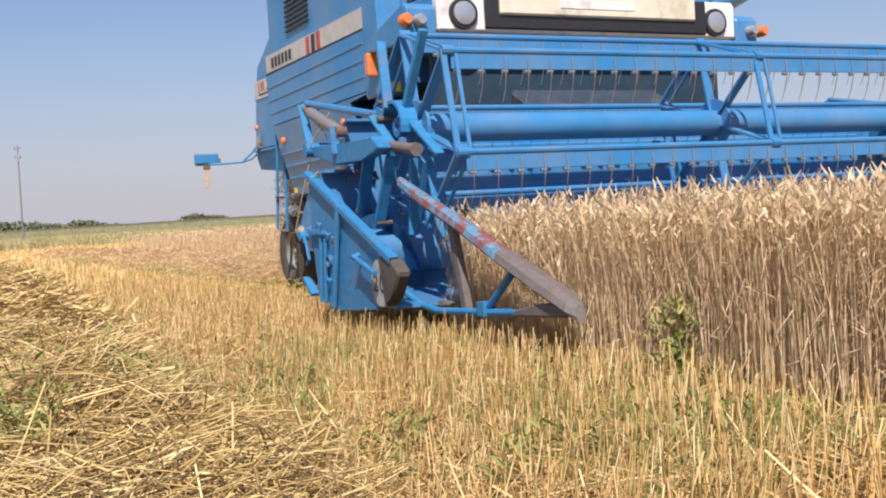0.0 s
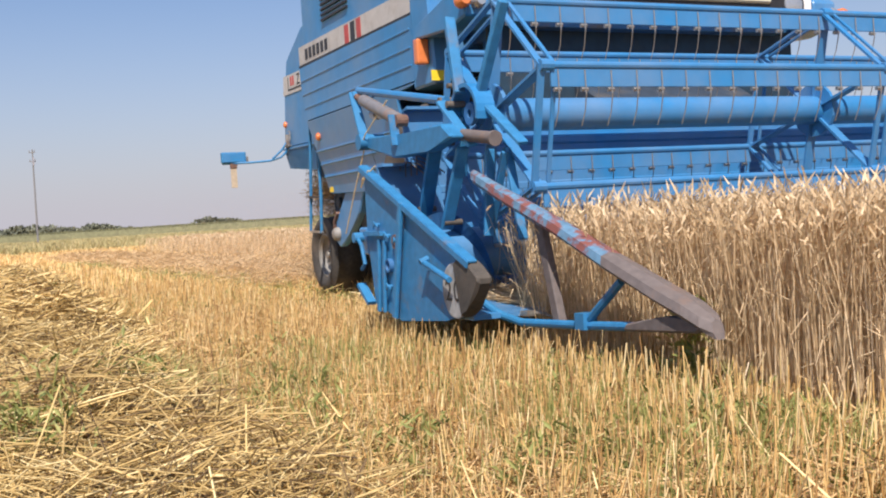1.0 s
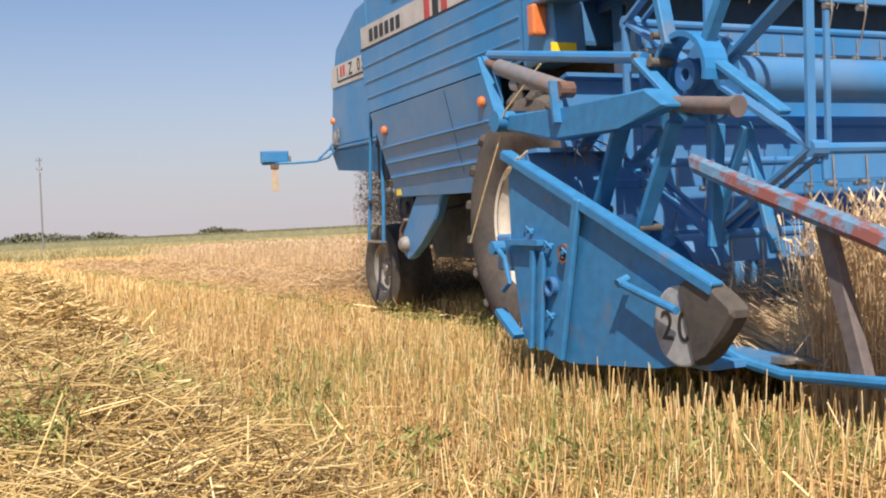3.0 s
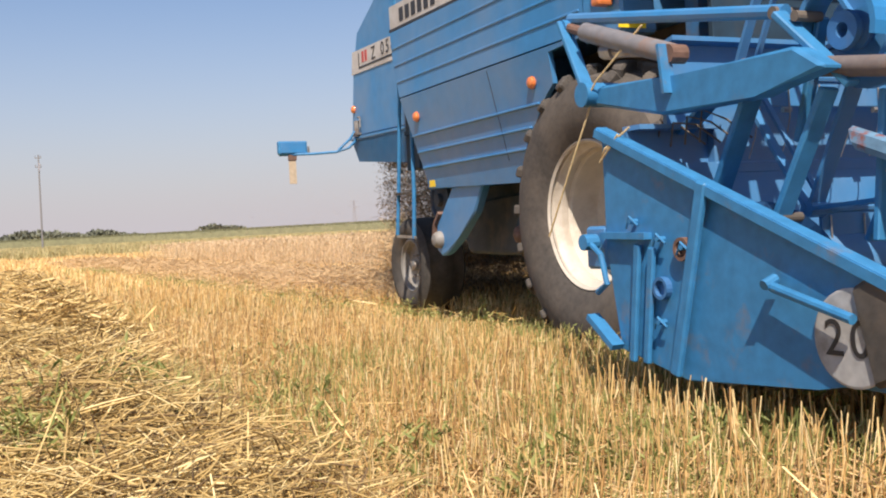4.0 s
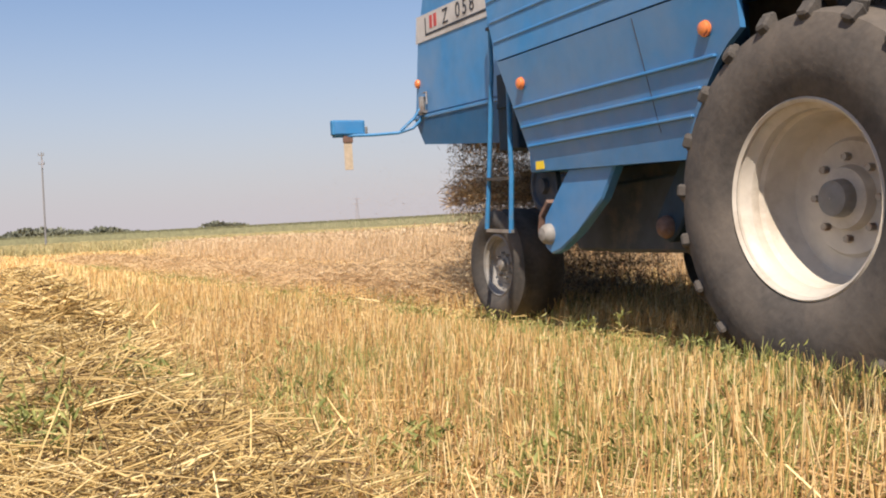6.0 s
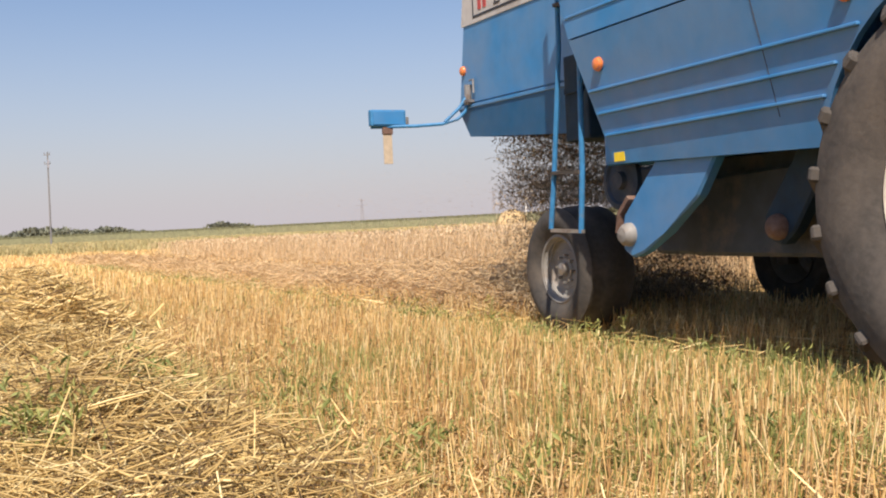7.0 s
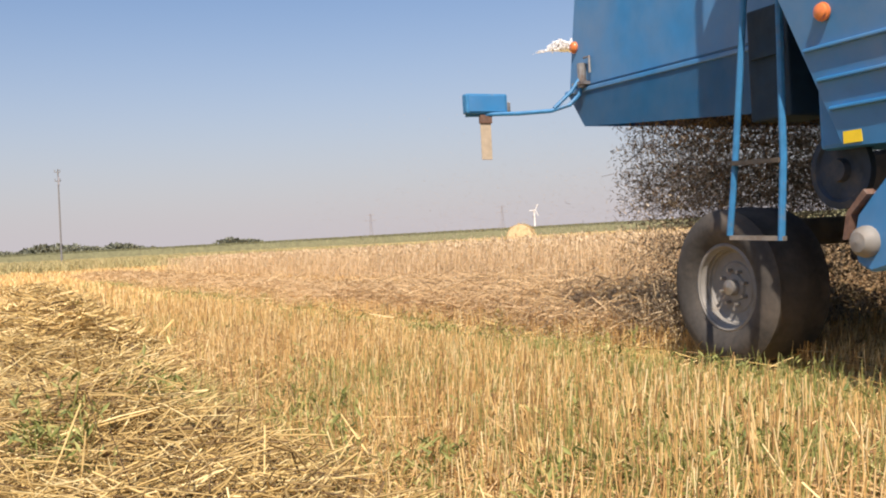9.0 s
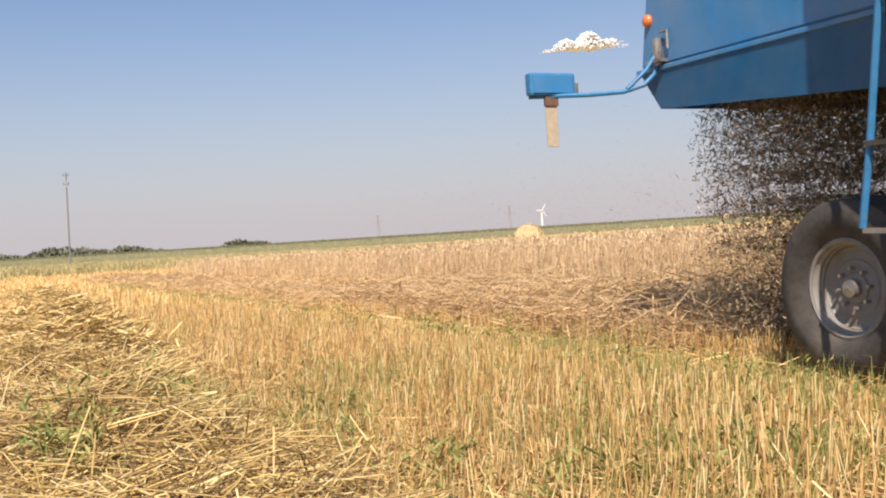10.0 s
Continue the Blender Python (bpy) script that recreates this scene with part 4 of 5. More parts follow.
    cab = part("cab", bm, BLUE, harvester)
    bm = B()
    bx(bm, 3.1, 5.7, 6.2, 7.2, 3.5, 3.62, 0.04)
    part("cab_roof", bm, WHITE, cab)
    bm = B()
    bx(bm, 3.26, 5.54, 6.355, 6.362, 2.3, 3.5)
    part("windscreen", bm, GLASS, cab)
    for x in (3.215, 5.575):
        bm = B()
        bx(bm, x, x + 0.007, 6.4, 7.02, 2.3, 3.5)
        part("side_window", bm, GLASS, cab)
    # unloading pipe
    bm = B()
    tube(bm, [(5.98, 7.6, 1.7), (5.98, 7.4, 2.2), (6.25, 7.3, 2.42), (9.3, 7.1, 3.9)], 0.15, 20)
    tube(bm, [(5.98, 7.6, 1.2), (5.98, 7.6, 1.9)], 0.17, 20)
    part("unloading_pipe", bm, BLUE, harvester, smooth=True)
    # feeder house and the dark space round it, its shade put into the colours
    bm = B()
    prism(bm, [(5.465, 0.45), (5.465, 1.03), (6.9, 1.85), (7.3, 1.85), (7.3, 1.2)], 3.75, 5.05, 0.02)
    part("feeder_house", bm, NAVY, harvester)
    # added sheet whose dark teal stands for the shade under the cab
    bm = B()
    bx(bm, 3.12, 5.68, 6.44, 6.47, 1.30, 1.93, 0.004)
    part("cab_shade_sheet", bm, DARK_TEAL, harvester)
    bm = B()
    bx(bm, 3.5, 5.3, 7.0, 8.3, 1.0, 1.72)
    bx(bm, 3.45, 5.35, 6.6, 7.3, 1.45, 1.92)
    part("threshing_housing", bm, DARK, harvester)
    bm = B()
    bx(bm, 3.40, 5.40, 7.08, 7.36, 0.62, 0.90, 0.03)
    part("front_axle", bm, DARK, harvester)
    bm = B()
    bx(bm, 3.3, 5.5, 6.75, 6.85, 1.3, 1.9)
    part("front_bulkhead", bm, BLUE_DARK, harvester)


def build_hood():
    bm = B()
    prism(bm, [(9.6, 1.56), (12.07, 1.62), (11.95, 2.24), (11.80, 2.60), (11.2, 2.87), (9.6, 3.0)], 3.42, 5.38, 0.025)
    hood = part("straw_hood", bm, BLUE, harvester)
    # folded skirt, tapering inwards
    bm = B()
    up = [(3.412, 9.95, 1.57), (3.412, 12.06, 1.615), (5.388, 12.06, 1.615), (5.388, 9.95, 1.57)]
    lo = [(3.414, 9.95, 1.22), (3.414, 11.88, 1.385), (5.386, 11.88, 1.385), (5.386, 9.95, 1.22)]
    vu, vl = [bm.verts.new(p) for p in up], [bm.verts.new(p) for p in lo]
    for i in range(3):
        bm.faces.new((vu[i], vu[i + 1], vl[i + 1], vl[i]))
    bmesh.ops.solidify(bm, geom=bm.faces[:], thickness=0.012)
    part("hood_skirt", bm, BLUE, hood)
    bm = B()
    beam(bm, (3.410, 12.08, 1.615), (3.410, 9.95, 1.562), 0.016, 0.026, 0.004)
    part("hood_edge", bm, BLUE, hood)
    bm = B()
    prism(bm, [(11.955, 2.215), (11.915, 2.425), (9.97, 2.375), (9.97, 2.165)], 3.42, 3.412)
    band = part("white_band", bm, BAND, hood, "white band with the model number")
    bm = B()
    prism(bm, [(11.75, 2.245), (11.75, 2.262), (10.1, 2.232), (10.1, 2.212)], 3.412, 3.409)
    prism(bm, [(11.75, 2.245), (11.75, 2.39), (11.735, 2.39), (11.735, 2.245)], 3.412, 3.409)
    part("dark_line", bm, BLACK, band)
    for yy in (11.66, 11.58):
        bm = B()
        prism(bm, [(yy, 2.29), (yy, 2.39), (yy - 0.05, 2.389), (yy - 0.05, 2.289)], 3.412, 3.408)
        part("red_mark", bm, RED, band)
    word("Z 058", 0.165, Matrix.Translation((3.409, 11.42, 2.275)) @ FLANK, BLACK, band, 0.118)
    # round lamp at the rear corner
    bm = B()
    lathe(bm, (3.42, 11.96, 1.89), [(0.0, 0.036), (-0.012, 0.036), (-0.022, 0.030), (-0.028, 0.020), (-0.030, 0.001)], 18)
    part("marker_lamp", bm, ORANGE, hood, "round orange marker lamp", smooth=True)
    # hinge and arm of the rear lamp board
    bm = B()
    tube(bm, [(3.40, 11.86, 1.62), (3.40, 11.86, 1.77)], 0.028, 12)
    bx(bm, 3.36, 3.42, 11.80, 11.92, 1.635, 1.655)
    tube(bm, [(3.40, 11.77, 1.70), (3.40, 11.77, 1.80), (3.40, 11.83, 1.80)], 0.008, 6)
    part("arm_hinge", bm, STEEL, hood)
    bm = B()
    tube(bm, [(3.40, 11.86, 1.66), (3.38, 11.87, 1.58), (3.32, 11.89, 1.52), (3.20, 11.92, 1.485), (3.0, 11.97, 1.475), (2.68, 12.05, 1.475)], 0.013, 8)
    tube(bm, [(3.40, 11.86, 1.70), (3.33, 11.88, 1.60), (3.22, 11.91, 1.50)], 0.012, 8)
    arm = part("lamp_board_arm", bm, BLUE_WORN, harvester, smooth=True)
    bm = B()
    bx(bm, 2.665, 2.945, 12.0, 12.06, 1.478, 1.60, 0.012)
    part("lamp_board", bm, BLUE_WORN, arm, "blue box-shaped lamp board")
    bm = B()
    bx(bm, 2.685, 2.925, 11.996, 12.002, 1.49, 1.588, 0.002)
    part("board_face", bm, BLUE, arm)
    bm = B()
    bx(bm, 2.945, 2.97, 12.01, 12.04, 1.49, 1.55, 0.004)
    part("board_clamp", bm, STEEL, arm)
    bm = B()
    bx(bm, 2.76, 2.84, 12.01, 12.035, 1.42, 1.475, 0.004)
    part("tag_clip", bm, RUST, arm)
    bm = B()
    bx(bm, 2.763, 2.833, 12.018, 12.026, 1.20, 1.43, 0.003)
    part("hanging_tag", bm, CARD, arm, "faded cream hanging flap")
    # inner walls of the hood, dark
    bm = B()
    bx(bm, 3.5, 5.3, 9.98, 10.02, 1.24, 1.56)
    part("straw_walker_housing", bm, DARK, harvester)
    return hood


def build_under():
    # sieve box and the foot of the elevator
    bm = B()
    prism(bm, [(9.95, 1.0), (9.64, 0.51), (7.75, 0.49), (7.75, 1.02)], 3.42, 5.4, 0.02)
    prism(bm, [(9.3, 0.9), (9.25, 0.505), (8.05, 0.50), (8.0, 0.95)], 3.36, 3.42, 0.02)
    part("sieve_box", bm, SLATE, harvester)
    bm = B()
    prism(bm, [(9.14, 0.995), (8.67, 0.995), (8.82, 0.80), (9.08, 0.635), (9.26, 0.535), (9.36, 0.51), (9.43, 0.545), (9.45, 0.62), (9.42, 0.735)], 3.06, 3.13, 0.012)
    foot = part("elevator_foot", bm, BLUE, harvester, "blue elevator foot plate")
    bm = B()
    prism(bm, [(9.475, 0.64), (9.45, 0.745), (9.36, 0.83), (9.345, 0.81), (9.43, 0.735), (9.455, 0.64)], 3.04, 3.14)
    part("rusted_edge", bm, RUST, foot)
    bm = B()
    lathe(bm, (3.06, 9.37, 0.63), [(0.0, 0.062), (-0.012, 0.062), (-0.035, 0.056), (-0.055, 0.038), (-0.062, 0.001)], 22)
    part("bearing_cap", bm, RIM_GREY, foot, "rounded dusty grey bearing cap", smooth=True)
    # second foot plate: its blue is darkened for the shade under the body
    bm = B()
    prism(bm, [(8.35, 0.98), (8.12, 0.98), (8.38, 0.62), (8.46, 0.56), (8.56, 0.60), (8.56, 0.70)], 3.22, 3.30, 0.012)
    foot2 = part("elevator_foot", bm, DARK_TEAL, harvester, "elevator foot plate in dark teal for the shade under the body")
    bm = B()
    lathe(bm, (3.22, 8.47, 0.645), [(0.0, 0.06), (-0.012, 0.06), (-0.035, 0.05), (-0.05, 0.03), (-0.055, 0.001)], 20)
    part("bearing_cap", bm, RUST, foot2, "rusty bearing cap", smooth=True)
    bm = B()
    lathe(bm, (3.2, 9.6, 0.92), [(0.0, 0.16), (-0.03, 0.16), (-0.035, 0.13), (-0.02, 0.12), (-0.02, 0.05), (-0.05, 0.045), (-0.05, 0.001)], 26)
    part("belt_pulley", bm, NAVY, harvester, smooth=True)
    bm = B()
    bx(bm, 3.62, 5.2, 10.42, 10.58, 0.60, 0.74, 0.03)
    for kx in (3.60, 5.12):
        bx(bm, kx, kx + 0.1, 10.44, 10.56, 0.34, 0.74, 0.02)
    bx(bm, 4.25, 4.55, 10.2, 10.62, 0.5, 0.9, 0.02)
    for kx in (4.1, 4.6):
        beam(bm, (kx, 9.5, 1.0), (kx, 10.4, 0.72), 0.08, 0.10)
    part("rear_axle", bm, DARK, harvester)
    bm = B()
    for x in (3.5, 5.2):
        bm = B()
        beam(bm, (x, 7.3, 0.98), (x, 9.6, 1.05), 0.09, 0.14)
        part("frame_rail", bm, DARK, harvester)
    # ladder
    bm = B()
    tube(bm, [(3.05, 10.145, 0.675), (3.055, 10.09, 1.0), (3.06, 9.99, 1.70), (3.06, 9.97, 2.9)], 0.015, 8)
    tube(bm, [(3.05, 9.82, 0.645), (3.055, 9.79, 1.0), (3.06, 9.775, 1.70), (3.06, 9.76, 2.9)], 0.016, 8)
    lad = part("ladder", bm, BLUE_WORN, harvester, "narrow blue tube ladder", smooth=True)
    # lowest rung in steel, the rungs above it in dark brown
    for i, z in enumerate((0.665, 0.995, 1.94, 2.26)):
        bm = B()
        u = min(1, (z - 0.66) / 1.04)
        y1 = 10.14 - 0.15 * u
        beam(bm, (3.052, y1, z), (3.052, 9.80 - 0.02 * u, z - 0.012), 0.045 if i else 0.02, 0.02)
        part("rung", bm, BROWN_DARK if i else STEEL, lad)
    # dark box added where the gap behind the ladder is dark
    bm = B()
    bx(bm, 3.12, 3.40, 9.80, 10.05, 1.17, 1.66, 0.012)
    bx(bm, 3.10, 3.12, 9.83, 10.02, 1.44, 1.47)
    part("dark_ladder_box", bm, DARK_TEAL, harvester, "dark box added behind the ladder")


def build_wheel(name, c, side, R, width, rim_r, rim_mat, lugs, label, dish=1.0, rubber=None):
    """side -1: its outer face looks to -x."""
    s = -side
    c = Vector(c)
    bm = B()
    prof = [(0.012, rim_r * 0.965), (0.0, rim_r), (0.012, rim_r + 0.012), (0.03, rim_r * 0.97), (0.05, rim_r * 0.955), (0.07, rim_r * 0.905), (0.10, rim_r * 0.90), (0.115, rim_r * 0.915), (0.13, rim_r * 0.88), (0.17, rim_r * 0.87),
            (width * 0.52, rim_r * 0.86), (width * 0.60, rim_r * 0.82), (width * 0.60, rim_r * 0.62), (width * 0.55, rim_r * 0.58), (width * 0.55, rim_r * 0.34),
            (width * 0.46, rim_r * 0.31), (width * 0.44, 0.002)]
    prof = [(x * dish, r) for x, r in prof]
    lathe(bm, c, [(s * (x - 0.0), r) for x, r in prof], 56)
    lathe(bm, c, [(s * width * 0.60 * dish, rim_r * 0.82), (s * width * 0.8, rim_r * 0.86), (s * width, rim_r)], 56)
    wheel = part(name, bm, rim_mat, harvester, label, origin=c, smooth=True)
    bm = B()
    w = width
    rubber = rubber or TYRE
    shoulder = R - 0.045
    tp = [(0.02, rim_r * 0.98), (-0.012, rim_r + 0.03), (-0.04, rim_r + (R - rim_r) * 0.38), (-0.035, rim_r + (R - rim_r) * 0.62), (0.0, rim_r + (R - rim_r) * 0.84), (0.045, shoulder),
          (w * 0.3, R - 0.03), (w * 0.5, R - 0.025), (w * 0.7, R - 0.03), (w - 0.045, shoulder), (w, rim_r + (R - rim_r) * 0.84), (w + 0.035, rim_r + (R - rim_r) * 0.62),
          (w + 0.012, rim_r + 0.03), (w - 0.02, rim_r * 0.98)]
    lathe(bm, c, [(s * x, r) for x, r in tp], 72)
    part("tyre", bm, rubber, wheel, "dusty black rubber tyre", smooth=True)
    for half in (0, 1):
        lug = None
        for k in range(lugs):
            turn = 2 * math.pi * (k + 0.5 * half) / lugs
            if lug is None:
                bm = B()
                da = 2 * math.pi / lugs * 0.75
                pts = []
                for x, r, aa in [(-0.014, R - 0.085, da * 1.02), (0.035, R - 0.028, da), (w * 0.25, R - 0.008, da * 0.5), (w * 0.53, R - 0.005, 0.0)]:
                    xx = x if not half else w - x
                    pts.append(c + Vector((s * xx, r * math.cos(aa), r * math.sin(aa))))
                for p, q in zip(pts, pts[1:]):
                    mid = (p + q) / 2 - c
                    beam(bm, p, q, 0.058, 0.066, 0.010, up=(0, mid.y, mid.z))
                ob = part("tread_lug", bm, TYRE, wheel)
                lug = ob.data
            else:
                ob = new("tread_lug", lug)
                ob.parent = wheel
            ob.rotation_euler = (turn, 0, 0)
    bolt = None
    rr = rim_r * 0.42
    for k in range(8):
        if bolt is None:
            bm = B()
            p = c + Vector((s * width * 0.55 * dish, rr, 0))
            tube(bm, [p, p - Vector((s * 0.03, 0, 0))], 0.016 * rim_r / 0.39, 6)
            ob = part("hub_bolt", bm, STEEL, wheel)
            bolt = ob.data
        else:
            ob = new("hub_bolt", bolt)
            ob.parent = wheel
        ob.rotation_euler = (2 * math.pi * k / 8, 0, 0)
    bm = B()
    lathe(bm, c, [(s * width * 0.46 * dish, rim_r * 0.2), (s * width * (0.46 * dish - 0.12), rim_r * 0.18), (s * width * (0.46 * dish - 0.14), 0.002)], 20)
    part("hub_cap", bm, RIM_GREY if rim_mat is RIM else STEEL, wheel)
    return wheel


FRONT_R, REAR_R = 0.768, 0.42
build_body()
build_front()
build_hood()
build_under()
wheels = []
for sd, x in ((-1, 2.90), (1, 2 * MID - 2.90)):
    wheels.append((build_wheel("front_wheel", (x, 7.22, 0.738), sd, FRONT_R, 0.47, 0.388, RIM, 20, "big drive wheel with a pale dished rim"), FRONT_R))
    wheels.append((build_wheel("rear_wheel", (x + (0.40 if sd < 0 else -0.40), 10.5, 0.415), sd, REAR_R, 0.30, 0.208, RIM_GREY, 0, "small steering wheel with a grey rim", 0.4, TYRE_DARK), REAR_R))
# ---- the header: cutting table, reel and dividers ----
HX0, HX1 = 1.85, 6.42
bm = B()
prism(bm, [(5.45, 0.36), (5.45, 0.88), (5.40, 0.88), (5.38, 0.62), (5.22, 0.40), (5.0, 0.335), (4.42, 0.30), (4.42, 0.28), (5.1, 0.285)], HX0 + 0.03, HX1 - 0.03)
prism(bm, [(5.45, 0.88), (5.45, 1.12), (5.40, 1.12), (5.40, 0.88)], 2.22, HX1 - 0.37)
prism(bm, [(5.452, 1.0), (5.452, 1.27), (5.385, 1.285), (5.385, 1.27), (5.432, 1.262), (5.432, 1.0)], 2.06, HX1 - 0.21)
prism(bm, [(5.452, 0.88), (5.452, 1.0), (5.36, 1.0), (5.36, 0.985), (5.43, 0.985), (5.43, 0.88)], HX0 + 0.05, 2.219)
prism(bm, [(5.452, 0.88), (5.452, 1.0), (5.36, 1.0), (5.36, 0.985), (5.43, 0.985), (5.43, 0.88)], HX1 - 0.369, HX1 - 0.05)
table = part("cutting_table", bm, BLUE, harvester, "wide blue cutting table with a sheet back wall")


def build_table():
    for z, w, y in ((1.10, 0.05, 5.42), (0.86, 0.05, 5.425)):
        bm = B()
        beam(bm, (2.22, y, z), (HX1 - 0.37, y, z), 0.06, w, 0.01)
        part("cross_beam", bm, BLUE, table)
    bm = B()
    beam(bm, (HX0, 5.56, 0.62), (HX1, 5.56, 0.62), 0.12, 0.14, 0.01)
    beam(bm, (2.3, 5.52, 1.0), (HX1 - 0.4, 5.52, 1.0), 0.10, 0.12, 0.01)
    tube(bm, [(2.3, 5.62, 1.0), (3.7, 5.62, 1.0)], 0.05, 12)
    part("rear_beam", bm, BLUE, table)
    # knife bar with fingers
    bm = B()
    beam(bm, (HX0 + 0.25, 4.39, 0.29), (HX1 - 0.25, 4.39, 0.29), 0.06, 0.02)
    part("knife_bar", bm, STEEL, table)
    fm = None
    n = 55
    for i in range(n):
        x = HX0 + 0.30 + i * (HX1 - HX0 - 0.6) / (n - 1)
        if fm is None:
            bm = B()
            tube(bm, [(x, 4.38, 0.29), (x, 4.31, 0.29), (x, 4.24, 0.28)], [0.012, 0.011, 0.003], 6)
            ob = part("finger", bm, STEEL, table)
            fm, x0 = ob.data, x
        else:
            ob = new("finger", fm)
            ob.parent, ob.location = table, (x - x0, 0, 0)
    # auger with its two spirals
    bm = B()
    tube(bm, [(HX0 + 0.04, 5.02, 0.54), (HX1 - 0.04, 5.02, 0.54)], 0.12, 24)
    auger = part("auger", bm, BLUE, table, smooth=True)
    for a0, a1, sg in ((HX0 + 0.06, 3.8, 1), (HX1 - 0.06, 5.0, -1)):
        bm = B()
        k = 120
        prev = None
        for i in range(k + 1):
            u = i / k
            x, a = a0 + (a1 - a0) * u, 2 * math.pi * 3.6 * u
            pr = [bm.verts.new((x, 5.02 + r * math.cos(a), 0.54 + r * math.sin(a))) for r in (0.118, 0.20)]
            if prev:
                bm.faces.new((prev[0], prev[1], pr[1], pr[0]))
            prev = pr
        bmesh.ops.solidify(bm, geom=bm.faces[:], thickness=0.006)
        part("auger_flight", bm, BLUE_DARK, auger)


def build_end(mir):
    def mx(x):
        return x if not mir else HX0 + HX1 - x
    t = -1 if mir else 1
    bm = B()
    prism(bm, [(5.50, 0.99), (5.50, 0.62), (5.44, 0.30), (5.12, 0.235), (4.62, 0.27), (4.46, 0.30), (4.36, 0.38), (4.34, 0.51)], mx(HX0), mx(HX0 + 0.03), 0.004)
    pan = part("end_panel", bm, BLUE_WORN, harvester, "blue sheet end panel of the header")
    bm = B()
    beam(bm, (mx(HX0), 5.50, 1.0), (mx(HX0), 4.34, 0.528), 0.046, 0.014, 0.004)
    beam(bm, (mx(HX0 - 0.025), 5.50, 0.987), (mx(HX0 - 0.025), 4.34, 0.515), 0.006, 0.026)
    part("top_rail", bm, BLUE_WORN, pan)
    bm = B()
    beam(bm, (mx(HX0 - 0.022), 4.99, 0.80), (mx(HX0 - 0.022), 5.145, 0.25), 0.042, 0.022, 0.006, up=(1, 0, 0))
    part("upright_rib", bm, BLUE_WORN, pan)
    for y0, z0, y1, z1 in ((5.31, 0.63, 5.36, 0.27), (5.24, 0.62, 5.29, 0.27)):
        bm = B()
        beam(bm, (mx(HX0 - 0.015), y0, z0), (mx(HX0 - 0.015), y1, z1), 0.028, 0.016, 0.004, up=(1, 0, 0))
        part("upright_rib", bm, BLUE_WORN, pan)
    bm = B()
    beam(bm, (mx(HX0 - 0.014), 5.49, 0.66), (mx(HX0 - 0.014), 5.26, 0.655), 0.02, 0.03, up=(1, 0, 0))
    part("flat_rib", bm, BLUE_WORN, pan)
    # latches and clamps
    for y, z in ((5.20, 0.645), (5.21, 0.40), (5.09, 0.62), (5.33, 0.70)):
        bm = B()
        tube(bm, [(mx(HX0), y, z), (mx(HX0 - 0.03), y, z)], 0.008, 8)
        tube(bm, [(mx(HX0 - 0.02), y + 0.03, z - 0.02), (mx(HX0 - 0.028), y, z + 0.015), (mx(HX0 - 0.02), y - 0.03, z - 0.012)], 0.004, 6)
        part("clamp", bm, BLUE_WORN, pan)
    for z in (0.64, 0.38):
        bm = B()
        if z > 0.5:
            tube(bm, [(mx(HX0 - 0.01), 5.545, z), (mx(HX0 - 0.06), 5.545, z)], 0.026, 12)
            tube(bm, [(mx(HX0 - 0.04), 5.54, z), (mx(HX0 - 0.05), 5.46, z - 0.04), (mx(HX0 - 0.045), 5.44, z - 0.13), (mx(HX0 - 0.04), 5.50, z - 0.16)], 0.010, 8)
        else:
            beam(bm, (mx(HX0 - 0.03), 5.555, z + 0.02), (mx(HX0 - 0.03), 5.42, z - 0.07), 0.02, 0.045, up=(1, 0, 0))
        part("latch_lever", bm, BLUE_WORN, pan)
    for y, z in ((5.205, 0.50), (5.10, 0.615)):
        bm = B()
        lathe(bm, (mx(HX0), y, z), [(0.0, 0.034), (-0.022 * t, 0.034), (-0.022 * t, 0.024), (-0.004 * t, 0.022), (-0.004 * t, 0.001)], 18)
        part("socket", bm, RUST if z > 0.55 else BLUE_DARK, pan)
    # round numbered disc
    bm = B()
    lathe(bm, (mx(HX0 - 0.004), 4.50, 0.405), [(0.0, 0.118), (-0.006 * t, 0.118), (-0.008 * t, 0.112), (-0.008 * t, 0.001)], 32)
    disc = part("number_disc", bm, DISC_M, pan, "round white disc with a number")
    if not mir:
        word("20", 0.125, Matrix.Translation((HX0 - 0.0135, 4.585, 0.362)) @ FLANK, BLACK, disc, 0.078)
    # short link over the disc
    bm = B()
    tube(bm, [(mx(HX0 - 0.04), 4.72, 0.52), (mx(HX0 - 0.05), 4.46, 0.455)], 0.013, 10)
    tube(bm, [(mx(HX0 - 0.02), 4.73, 0.54), (mx(HX0 - 0.06), 4.73, 0.525)], 0.014, 10)
    part("tension_link", bm, BLUE_WORN, pan)
    bm = B()
    prism(bm, [(4.50, 0.52), (4.44, 0.555), (4.34, 0.52), (4.27, 0.475), (4.26, 0.45), (4.30, 0.40), (4.38, 0.33), (4.44, 0.29)], mx(HX0 - 0.02), mx(HX0 + 0.05), 0.012)
    part("nose_box", bm, TYRE_DARK, pan, "dark brown nose cover")
    # crop divider
    bm = B()
    path = [(4.66, 0.895, 0.026), (4.40, 0.80, 0.036), (4.0, 0.665, 0.042), (3.65, 0.535, 0.055), (3.36, 0.432, 0.062), (3.22, 0.385, 0.060), (3.15, 0.352, 0.048), (3.115, 0.333, 0.022)]
    rows = []
    for y, z, hw in path:
        rows.append([bm.verts.new((mx(2.05) + dx * hw, y + 0.012 * dz, z + dz * 0.035)) for dx, dz in ((-1, -0.6), (-0.8, 0.3), (0, 0.6), (0.8, 0.3), (1, -0.6), (0.7, -1.2), (-0.7, -1.2))])
